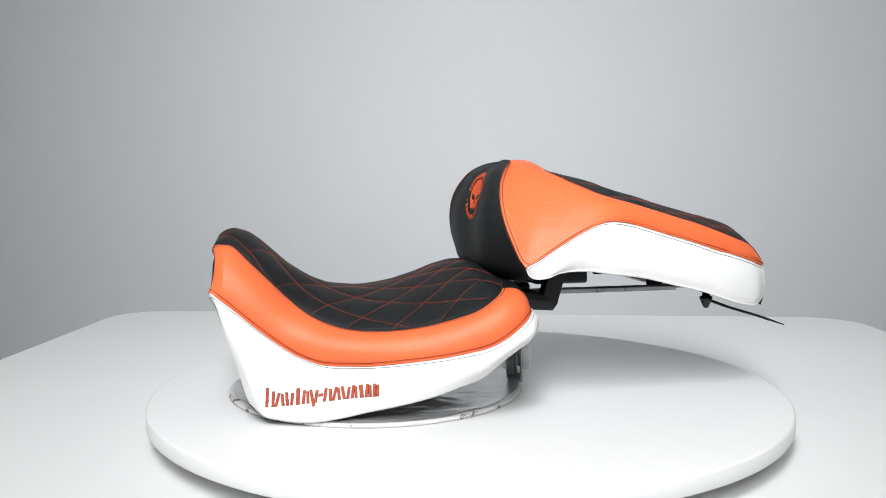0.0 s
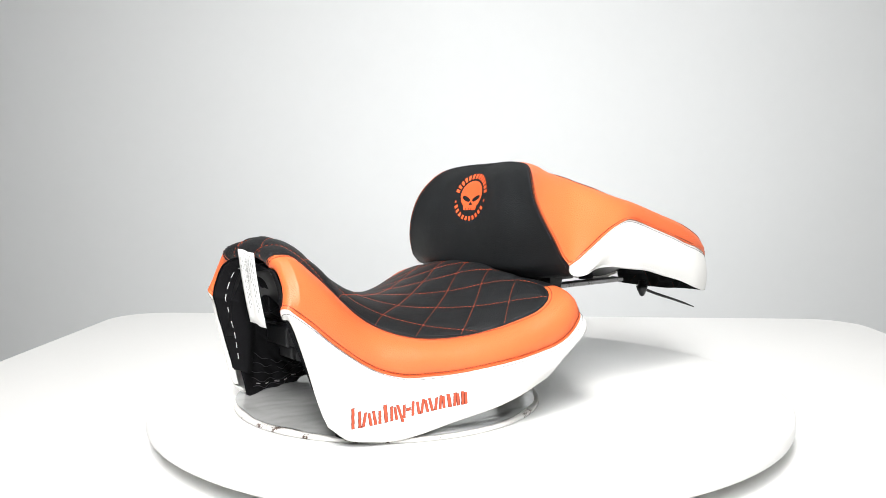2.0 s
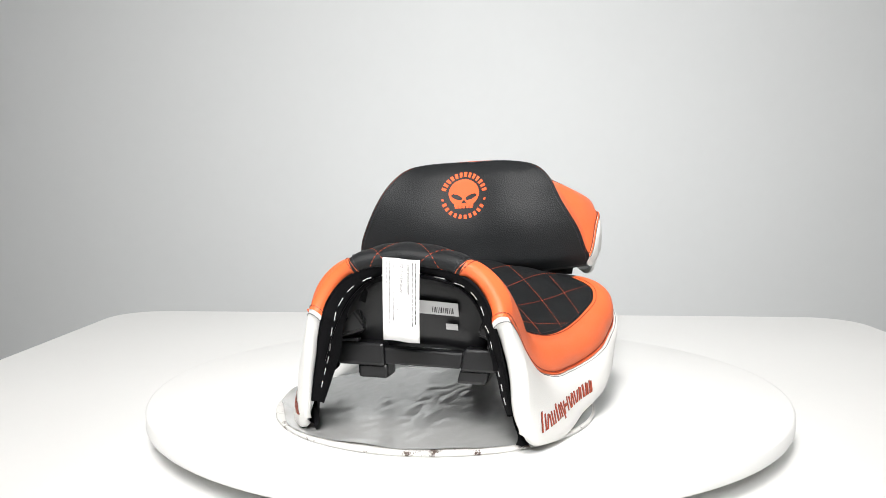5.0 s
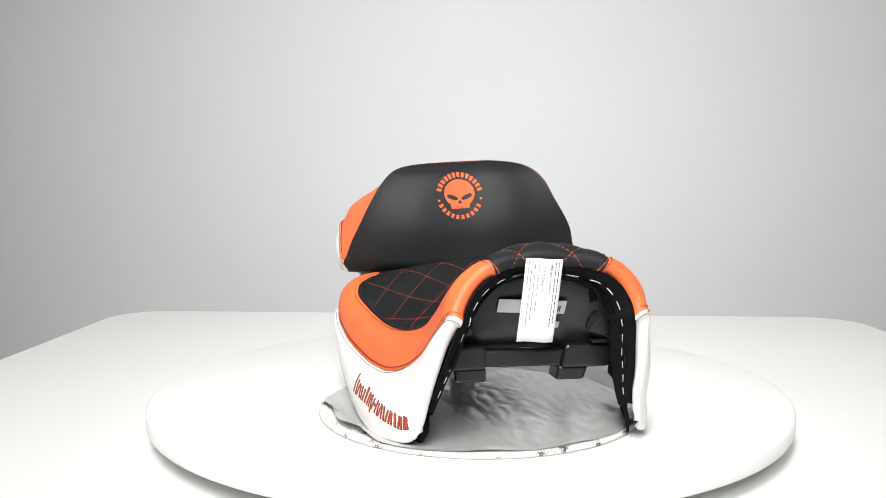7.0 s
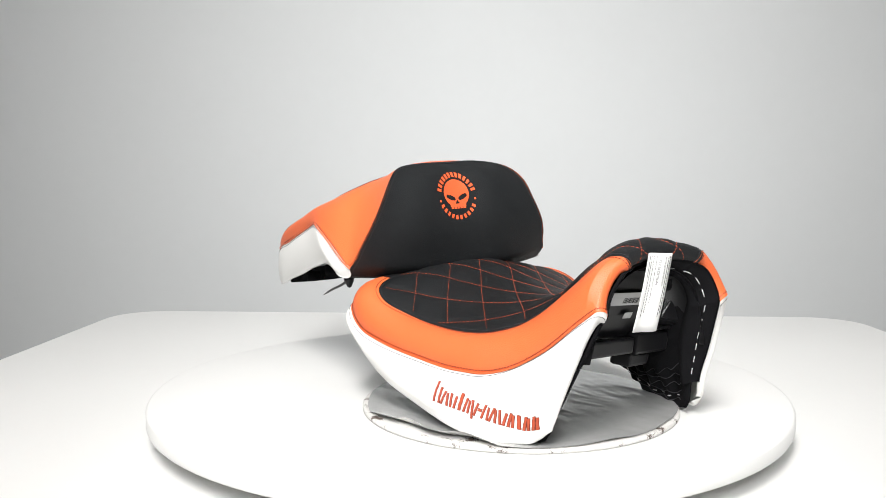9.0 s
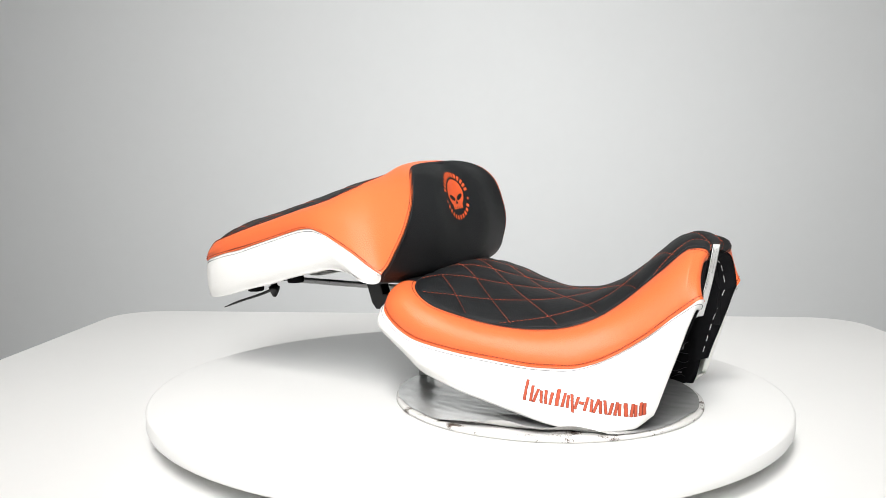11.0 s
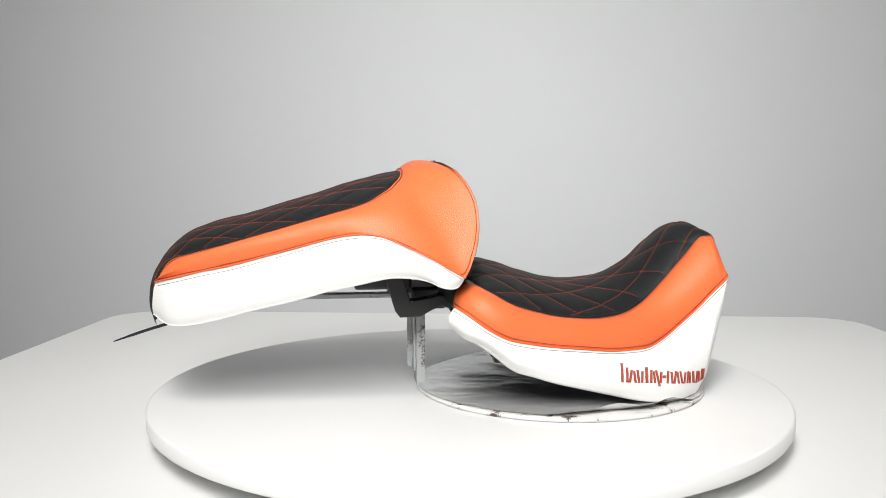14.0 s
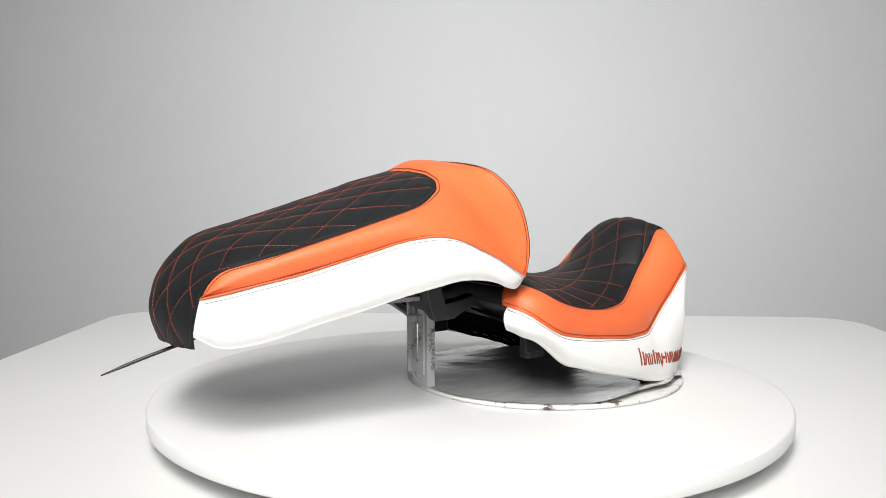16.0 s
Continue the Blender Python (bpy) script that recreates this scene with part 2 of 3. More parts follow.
def turntable():
    t = thing("turntable", "round white motorised turntable on the table", "turntable")
    r = 0.45
    top = lathe([(1e-4, 0.0), (0.2, 0.0), (r - 0.004, 0.0), (r - 0.0012, -0.0008), (r, -0.003), (r, -0.019), (r - 0.001, -0.021), (r - 0.004, -0.0216), (0.2, -0.0216), (1e-4, -0.0216)], 240)
    child("disc", grid_mesh("disc", top, LAMINATE, True), t, "thick white laminate disc with a square edge")
    base = lathe([(1e-4, -0.0216), (0.30, -0.0216), (0.31, -0.024), (0.31, -0.044), (0.30, TOP_Z), (1e-4, TOP_Z)], 120)
    child("base", grid_mesh("base", base, TABLE, True), t, "recessed round base")
    TURNERS.append(t)


turntable()


# ---- the rider's seat ----
F_C = [(-.347, 0, .2295), (-.339, 0, .2345), (-.326, 0, .2365), (-.305, 0, .229), (-.282, 0, .209), (-.257, 0, .187), (-.231, 0, .170), (-.203, 0, .158), (-.170, 0, .153), (-.143, 0, .153),
       (-.110, 0, .158), (-.069, 0, .170), (-.045, 0, .179), (-.020, 0, .185), (-.005, 0, .185), (.008, 0, .181), (.018, 0, .176), (.023, 0, .172)]
F_1 = [(-.348, .055, .217), (-.339, .0565, .2165), (-.328, .058, .213), (-.307, .066, .192), (-.282, .076, .170), (-.257, .087, .149), (-.231, .102, .131), (-.200, .122, .120), (-.165, .135, .1165), (-.135, .145, .118),
       (-.104, .153, .122), (-.074, .163, .129), (-.045, .174, .138), (-.027, .176, .146), (-.010, .170, .156), (.008, .145, .165), (.020, .09, .171), (.023, 0, .172)]
F_2 = [(-.353, .1015, .159), (-.344, .104, .152), (-.327, .109, .139), (-.303, .116, .119), (-.271, .127, .097), (-.247, .138, .084), (-.222, .153, .077), (-.195, .162, .0765), (-.168, .169, .077), (-.124, .180, .083),
       (-.080, .189, .089), (-.037, .197, .097), (-.016, .200, .104), (.005, .199, .116), (.026, .190, .131), (.040, .165, .139), (.047, .09, .141), (.048, 0, .142)]
F_3 = [(-.314, .141, .019), (-.306, .148, .0155), (-.295, .156, .012), (-.262, .170, .009), (-.235, .179, .010), (-.203, .186, .0155), (-.180, .189, .021), (-.158, .192, .027), (-.122, .195, .036), (-.087, .198, .045),
       (-.058, .199, .054), (-.034, .198, .061), (-.009, .199, .081), (.014, .198, .097), (.033, .188, .103), (.044, .167, .109)]
N = 260


def quilt_depth(x, y, slope, pitch, offset):
    """Distance in metres to the nearest line of a diamond quilting."""
    s = 1.0 / slope
    best = np.full(np.shape(x), 9.0)
    for sg in (1, -1):
        k = (x + sg * s * y - offset) / pitch
        d = np.abs(k - np.round(k)) * pitch / math.hypot(1, s)
        best = np.minimum(best, d)
    return best


def patch_grid(c, s, nq, power):
    q = np.linspace(0, 1, nq)[None, :, None]
    v = c[:, None] + (s - c)[:, None] * q
    out = v.copy()
    p = arr(power).reshape(-1, 1) if np.ndim(power) else power
    for ax in (0, 2):
        out[..., ax] = c[:, None, ax] + (s - c)[:, None, ax] * q[..., 0] ** p
    return out


def quilted(name, g, plan, slope, pitch, offset, parent, label, puff=0.0028, lipped=False):
    """A quilted panel from its half grid: swollen diamonds, drawn in along the lines and the border."""
    full = np.concatenate([mirror(g)[:, :0:-1], g], 1)
    pl = np.concatenate([(plan * arr([1, -1]))[:, :0:-1], plan], 1)
    n = grid_normals(full)
    n = n * np.sign(np.sum(n * arr([0.25, 0, 1]), -1, keepdims=True).mean())
    d = quilt_depth(pl[..., 0], pl[..., 1], slope, pitch, offset)
    edge = np.linalg.norm(full - full[:, :1], axis=-1)
    edge = np.minimum(edge, np.linalg.norm(full - full[:, -1:], axis=-1))
    h = -puff * np.exp(-d / 0.006) - 0.0016 * np.exp(-(edge / 0.006) ** 2)
    out = full + n * h[..., None]
    if lipped:
        rows = len(lip(out, n)) - len(out)
        out = lip(out, n)
        n = grid_normals(out) * np.sign(np.sum(grid_normals(out)[rows + 3] * n[3], -1).mean())
        pl = np.concatenate([np.repeat(pl[:1], rows, 0) - arr([0.024, 0]) * np.linspace(1, 0, rows + 1)[:-1, None, None], pl], 0)
    ob = child(name, grid_mesh(name, out, BLACK), parent, label)
    return ob, out, n, pl


def quilt_lines(g, n, pl, slope, pitch, offset, parent, border=0.010):
    """Stitches along the lines of the quilting, found on the panel's own grid."""
    s = 1.0 / slope
    edge = np.minimum(np.linalg.norm(g - g[:, :1], axis=-1), np.linalg.norm(g - g[:, -1:], axis=-1))
    pieces = []
    for sg in (1, -1):
        f = (pl[..., 0] + sg * s * pl[..., 1] - offset) / pitch
        for k in range(int(np.floor(f.min())), int(np.ceil(f.max())) + 1):
            pts = []
            for j in range(f.shape[1]):
                col = f[:, j] - k
                for i in np.nonzero(col[:-1] * col[1:] < 0)[0][:1]:
                    w = col[i] / (col[i] - col[i + 1])
                    if 0.004 < edge[i, j]:
                        pts.append(np.concatenate([g[i, j] * (1 - w) + g[i + 1, j] * w, n[i, j]]))
            if len(pts) < 8:
                continue
            pts = arr(pts)
            jump = np.nonzero(np.linalg.norm(np.diff(pts[:, :3], axis=0), axis=1) > 0.03)[0]
            for run in np.split(pts, jump + 1):
                if len(run) > 6:
                    pieces.append(stitches(run[:, :3], run[:, 3:], 0.0054, 0.0034, 0.00035, 0.0001))
    v, fc = joined(pieces)
    tagged(child("quilt_stitching", mesh_of("quilt_stitching", v, fc, THREAD_O), parent, "orange dashed quilting thread"), kind="stuff")


def along(g, n, row_from, dist):
    """A line on a panel's grid at a distance from one of its long edges."""
    gg = g if row_from == 0 else g[:, ::-1]
    nn = n if row_from == 0 else n[:, ::-1]
    d = np.concatenate([np.zeros((len(gg), 1)), np.cumsum(np.linalg.norm(np.diff(gg, axis=1), axis=2), 1)], 1)
    pts, nor = [], []
    for i in range(len(gg)):
        pts.append([np.interp(dist, d[i], gg[i, :, k]) for k in range(3)])
        nor.append([np.interp(dist, d[i], nn[i, :, k]) for k in range(3)])
    return arr(pts), unit(arr(nor))


def outward(g, centre):
    n = grid_normals(g)
    return n * np.sign(np.sum(n * (g - centre), -1).mean())


def rolled(line, inner, r, steps=6, turn=130):
    """A hem: the lower edge rolls in by r towards inner."""
    t = unit(np.gradient(line, axis=0))
    inw = unit(inner - line)
    inw = unit(inw - np.sum(inw * t, -1, keepdims=True) * t)
    dn = np.cross(t, inw)
    dn = dn * np.sign((-dn[:, 2:3]).mean())
    a = np.radians(np.linspace(0, turn, steps + 1)[1:])
    return np.stack([line + r * inw * (1 - math.cos(x)) + r * dn * math.sin(x) for x in a], 1)


def section_normals(g):
    """Outward directions of the seat's cross-sections, evened out along each section."""
    t = np.gradient(g, axis=1)
    n = np.stack([0 * t[..., 0], -t[..., 2], t[..., 1]], -1)
    ker = np.ones(9) / 9
    for ax in (1, 2):
        pad = np.pad(n[..., ax], ((0, 0), (4, 4)), mode="edge")
        n[..., ax] = np.stack([np.convolve(row, ker, mode="valid") for row in pad])
    n = unit(n)
    return n * np.sign(n[:, g.shape[1] // 2, 2].mean())


def rider_seat():
    t = thing("rider_seat", "orange, black and white saddle-shaped motorcycle rider seat with a quilted top", "motorcycle seat")
    f1, f2, f3 = ([(u, v + 0.0035 if v else 0.0, z) for u, v, z in rows] for rows in (F_1, F_2, F_3))
    c, s1, s2, s3 = rail(F_C, N), rail(f1, N), rail(f2, N), rail(f3, N)
    mid = arr([-0.15, 0, 0.05])
    # the quilted top
    g = patch_grid(c, s1, 70, 2.2)
    run = np.concatenate([[0], np.cumsum(np.linalg.norm(np.diff(c, axis=0), axis=1))])
    run = run - np.interp(-.143, c[:, 0], run) - .143
    plan = np.stack([np.broadcast_to(run[:, None], g.shape[:2]) + (g[..., 0] - g[:, :1, 0]), g[..., 1]], -1)
    _, qg, qn, ql = quilted("quilted_panel", g, plan, 0.68, 0.082, -0.007, t, "black leatherette quilted in diamonds", 0.0020, True)
    quilt_lines(qg, qn, ql, 0.68, 0.082, -0.007, t)
    # the orange band runs round the back from one flank to the other
    k = np.linspace(0, 1, N)
    swell = 0.011 * np.minimum(1, k / 0.08 + 0.35)
    og = bulged(s1, s2, 36, swell, mid)
    cut = int(N * 0.895)
    for sg in (1, -1):
        hg = lip(og[:cut], outward(og[:cut], mid))
        hn = outward(hg, mid)
        if sg < 0:
            hg, hn = mirror(hg), mirror(hn)
        child("orange_panel", grid_mesh("orange_panel", hg, ORANGE), t, "orange leatherette band")
        for row, name, lab, d in ((0, "top_stitching", "dark thread along the upper seam", 0.004), (1, "lower_stitching", "dark thread along the lower seam", 0.0045)):
            p, n = along(hg, hn, row, d)
            seam(name, p, n, THREAD_D, t, lab)
    back = np.concatenate([og[cut - 2:], mirror(og[cut - 2:])[-2::-1]], 0)
    wall = np.stack([back[:, -1] + arr([-.008 * k, 0, -.009 * k]) for k in range(1, 4)], 1)
    child("rear_cover", grid_mesh("rear_cover", np.concatenate([back, wall], 1), PLASTIC), t, "black covering at the back under the pillion")
    # border thread on the black panel
    for edge_row in (0, 1):
        p, n = along(qg, qn, edge_row, 0.005)
        seam("border_stitching", p, n, THREAD_B, t, "grey thread along the border of the quilting", r=0.0004)
    # the white flanks
    for sg in (1, -1):
        a = rail(f2[:16], N)
        wg = bulged(a, s3, 40, 0.0075 * np.minimum(1, k / 0.12 + 0.25), mid)
        wg = lip(wg, outward(wg, mid), hem_radius(wg[0, :, 2]))
        b = wg[:, -1]
        inner = b * arr([1, 0.8, 1]) + arr([0, 0, 0.02])
        wg = np.concatenate([wg, rolled(b, inner, np.interp(np.arange(len(b)), [0, 9, 26], [.0006, .0012, .006])[:, None])], 1)
        if sg < 0:
            wg = mirror(wg)
        wn = outward(wg[:, :40], mid)
        child("white_panel", grid_mesh("white_panel", wg, WHITE), t, "white leatherette flank with a rolled hem")
        p, n = along(wg[:, :40], wn, 0, 0.0065)
        seam("flank_stitching", p, n, THREAD_G, t, "thin grey thread below the seam", pitch=0.0036, length=0.0033, r=0.0004, lift=0.0)
        letters(t, wg[:, :40], wn, sg)
        # welt between orange and white
        v, f = tube(a * arr([1, sg, 1]) * 1.0, 0.0011, 6)
        child("welt", mesh_of("welt", v, f, ORANGE), t, "narrow folded orange welt")
    # felt-lined shell behind the covers
    sec = np.concatenate([patch_grid(c, s1, 24, 2.2), bulged(s1, s2, 14, 0.006, mid)[:, 1:]], 1)[:int(N * 0.84)]
    low = bulged(s2, rail(f3 + [(.05, .10, .125), (.052, 0, .126)], N), 20, 0.004, mid)[:int(N * 0.84), 1:]
    sec = np.concatenate([sec, low], 1)
    sec = np.concatenate([mirror(sec)[:, :0:-1], sec], 1)
    sec = sec.copy()
    nn = section_normals(sec)
    near = np.clip(np.arange(len(sec)) / 14.0, 0, 1)[:, None, None]
    fold = np.sin(np.arange(len(sec))[:, None] * 0.33 + 3 * np.sin(np.arange(sec.shape[1])[None] * 0.35))
    deep = np.clip((0.085 - sec[..., 2]) / 0.03, 0, 1) * near[..., 0]
    inside = sec - nn * (0.021 + 0.002 * near + 0.0025 * (fold * deep)[..., None])
    child("felt_lining", grid_mesh("felt_lining", inside[26:], FELT), t, "black felt lining inside the flanks")
    for cols in ((3, 5, 7, 9, 11), (-4, -6, -8, -10, -12)):
        for k, col in enumerate(cols):
            run = even(inside[38:110, col] - nn[38:110, col] * 0.0008, 0.002)
            run[:, 2] += 0.0022 * np.sin(np.arange(len(run)) * 0.35 + k * 1.3)
            v, f = tube(run, 0.0005, 5)
            child("lining_seam", mesh_of("lining_seam", v, f, THREAD_B), t, "wavy thin grey cord on the lining")
    # felt rim round the front mouth, with its staples
    n3 = outward(sec[:8], mid)
    for ax in range(3):
        pad = np.pad(n3[..., ax], ((0, 0), (5, 5)), mode="edge")
        n3[..., ax] = np.stack([np.convolve(row, np.ones(11) / 11, mode="valid") for row in pad])
    e, en = lip(sec[:8], unit(n3), hem_radius(sec[0, :, 2]))[0], nn[0]
    e, en = e[4:-4], en[4:-4]
    fwd = arr([-1.0, 0, 0.05])
    prof = [(-0.001, -0.002), (0.0005, 0.0005), (0.003, -0.001), (0.008, -0.009), (0.013, -0.018), (0.0165, -0.026), (0.0165, -0.031), (0.012, -0.037), (0.005, -0.045)]
    thin = (0.4 + 0.6 * np.clip((e[:, 2:3] - .02) / .09, 0, 1))
    rg = np.stack([e - en * d * thin + fwd * h * thin for d, h in prof], 1)
    child("felt_rim", grid_mesh("felt_rim", rg, FELT), t, "black felt rim round the open front")
    edge = even(e - en * 0.0006 + fwd * 0.0006, 0.001)
    v, f = stitches(edge, np.repeat(fwd[None], len(edge), 0), 0.0030, 0.0017, 0.0009, 0.0)
    tagged(child("overlock_edge", mesh_of("overlock_edge", v, f, FELT), t, "toothed black overlock edge of the felt"), kind="stuff")
    line = even(e - en * 0.0102 * thin + fwd * -0.0115 * thin, 0.0005)
    ln = len(line)
    i, size = int(ln * 0.03), 24
    while i < ln * 0.97 - size:
        v, f = tube(line[i:i + size:5], 0.0005, 5)
        child("staple", mesh_of("staple", v, f, STAPLE), t)
        i += size + 10 + (i * 7) % 13
    for col in (4, -5):
        hem = even(inside[40:125, col] - nn[40:125, col] * 0.0006, 0.0005)
        i = 6
        while i < len(hem) - 22:
            v, f = tube(hem[i:i + 20:5], 0.0005, 5)
            child("staple", mesh_of("staple", v, f, STAPLE), t)
            i += 32 + (i * 5) % 11
    # moulded base under the padding
    us = arr([-.338, -.325, -.31, -.295, -.28, -.265, -.25, -.20, -.10, -.04, .01, .036])
    crown = arr([.203, .202, .196, .183, .162, .135, .105, .100, .105, .112, .120, .125])
    rimz = arr([.100, .098, .095, .092, .090, .088, .085, .084, .088, .092, .105, .115])
    half = arr([.098, .103, .108, .113, .118, .123, .130, .150, .165, .175, .172, .150])
    qv = np.linspace(-1, 1, 41)
    bg = np.stack([np.repeat(us[:, None], 41, 1), half[:, None] * qv, crown[:, None] - (crown - rimz)[:, None] * np.abs(qv) ** 2.4], -1)
    fine = np.stack([rail(bg[:, j], 60, 0) for j in range(41)], 1)
    child("base_shell", grid_mesh("base_shell", fine, PLASTIC), t, "glossy black moulded plastic base")
    part("cross_bar", box_bm(-.272, -.254, -.048, .050, .086, .106, 0.003), PLASTIC, t, "black plastic bar across the open front")
    for sg in (1, -1):
        lo, hi = sorted((.048 * sg, .108 * sg))
        part("side_arm", box_bm(-.276, -.250, lo, hi, .084, .112, 0.004), PLASTIC, t, "stepped black plastic arm")
        lo, hi = sorted((.046 * sg, .084 * sg))
        part("mount_block", box_bm(-.270, -.235, lo, hi, .068, .086, 0.004), PLASTIC, t, "black plastic mounting block")
        lo, hi = sorted((.076 * sg, .100 * sg))
        part("side_clip", box_bm(-.285, -.274, lo, hi, .114, .118, 0.001), PLASTIC, t)
        bm = bmesh.new()
        pts = [(-.300, .108, .118), (-.292, .062, .130), (-.290, .070, .158), (-.300, .086, .168), (-.268, .080, .118), (-.270, .070, .138)]
        bmesh.ops.convex_hull(bm, input=[bm.verts.new((x, y * sg, z)) for x, y, z in pts])
        bmesh.ops.bevel(bm, geom=bm.edges[:], offset=0.002, segments=2, affect="EDGES")
        part("gusset", bm, PLASTIC, t, "faceted black plastic gusset")
    for sg in (1, -1):
        lo, hi = sorted((.118 * sg, .136 * sg))
        part("rear_bracket", box_bm(-.048, -.018, lo, hi, .056, .112, 0.003), PLASTIC, t, "black plastic mounting block under the tail")
        lo, hi = sorted((.136 * sg, .141 * sg))
        part("bracket_rib", box_bm(-.040, -.012, lo, hi, .066, .118, 0.0015), PLASTIC, t, "thin black plastic rib beside the mounting block")
    shifted(t, uneven_rider)
    labels(t)
    for o in t.children:
        o.matrix_basis = Matrix.Translation((0, -.0035, 0))
    TURNERS.append(t)


def ramp(x, a, b):
    """A smooth step from 0 at a to 1 at b."""
    k = np.clip((x - a) / (b - a), 0, 1)
    return k * k * (3 - 2 * k)


def shifted(t, move):
    """Pull the covers of a thing by an uneven amount: move turns positions into offsets."""
    for o in t.children_recursive:
        me = o.data
        v = np.empty(len(me.vertices) * 3)
        me.vertices.foreach_get("co", v)
        v = v.reshape(-1, 3)
        v = v + move(v[:, 0], v[:, 1], v[:, 2])
        me.vertices.foreach_set("co", v.ravel())
        me.update()


def uneven_rider(u, y, z):
    """The hand-fitted cover: one shoulder is fuller than the other, and both flanks draw in at the front corners."""
    one, other = ramp(-y, .012, .065), ramp(y, .012, .065)
    nose = ramp(-u, .24, .31)
    low, high = 1 - ramp(z, .035, .115), ramp(z, .10, .19)
    dy = one * (ramp(-u, .11, .20) * low * .017 - nose * (high * .010 + ramp(z, .09, .15) * .005))
    dy = dy - other * ((1 - np.clip((z - .015) / .11, 0, 1)) * (ramp(-u, .25, .312) * .009 + ramp(-u, .15, .25) * .003) - nose * high * .004)
    dy = dy + (one * .006 - other * .004) * ramp(u, -.10, -.02)
    dz = one * -.0035 * (1 - .8 * low) * (1 - nose) + (other + 1.3 * one) * nose * high * .003 + (one + other) * low * ramp(-u, .292, .314) * .006
    return np.stack([0 * u, dy, dz], 1)


def letters(t, wg, wn, sg):
    """The embroidered wordmark on a flank, as a row of plain thin bars, upright and slanted, with a dark outline."""
    tree = surface(wg)
    widths = [50, 45, 45, 35, 40, 40, 22, 45, 40, 45, 35, 30, 35, 35]
    leans = [0, .22, -.12, 0, .08, -.22, 0, .12, .22, -.22, .10, -.12, .08, 0]
    total, x, rows = float(sum(widths)), 0.0, []
    for k, (w, lean) in enumerate(zip(widths, leans)):
        a, b = x / total * .136, (x + w) / total * .136
        x += w
        tall, drop = (.0225 if k == 0 else .0185 if k == 3 else .0150), (-.004 if k == 5 else 0.0)
        if k == 6:
            rows.append(((a + b) / 2, (b - a) / 2 - .0004, .0066, .0088, 0.0))
        elif w <= 30 or k == 3:
            rows.append(((a + b) / 2, .0017, drop, tall, lean))
        else:
            rows.append((a + .0026, .0012, drop, tall, lean))
            rows.append((b - .0026, .0012, 0.0, tall - (.005 if k == 0 else .0015), -lean * .6))

    for name, grow, lift, mat, lab in (("wordmark_outline", .0006, .0003, THREAD_D, "dark outline thread of the embroidered bars"), ("embroidered_wordmark", 0.0, .0008, EMB_R, "row of rust-orange embroidered bars")):
        def mask(x, y, grow=grow):
            x = x - 0.06 * (y - .008)
            return any(lo - grow <= y <= hi + grow and abs(x - c - lean * (y - (lo + hi) / 2)) <= hw + grow for c, hw, lo, hi, lean in rows)

        def place(x, y):
            k = x / 0.136
            if sg > 0:
                u, z = -.173 - x, .0405 - .0165 * k
            else:
                u, z = -.295 + x, .0245 + .0175 * k
            return (u, 0.5 * sg, z + y)
        v, f = cells(tree, mask, -.001, .138, -.006, .026, .0005, place, (0, 0, 0), (0, -sg, 0), lift)
        tagged(child(name, mesh_of(name, v, f, mat), t, lab), kind="stuff")


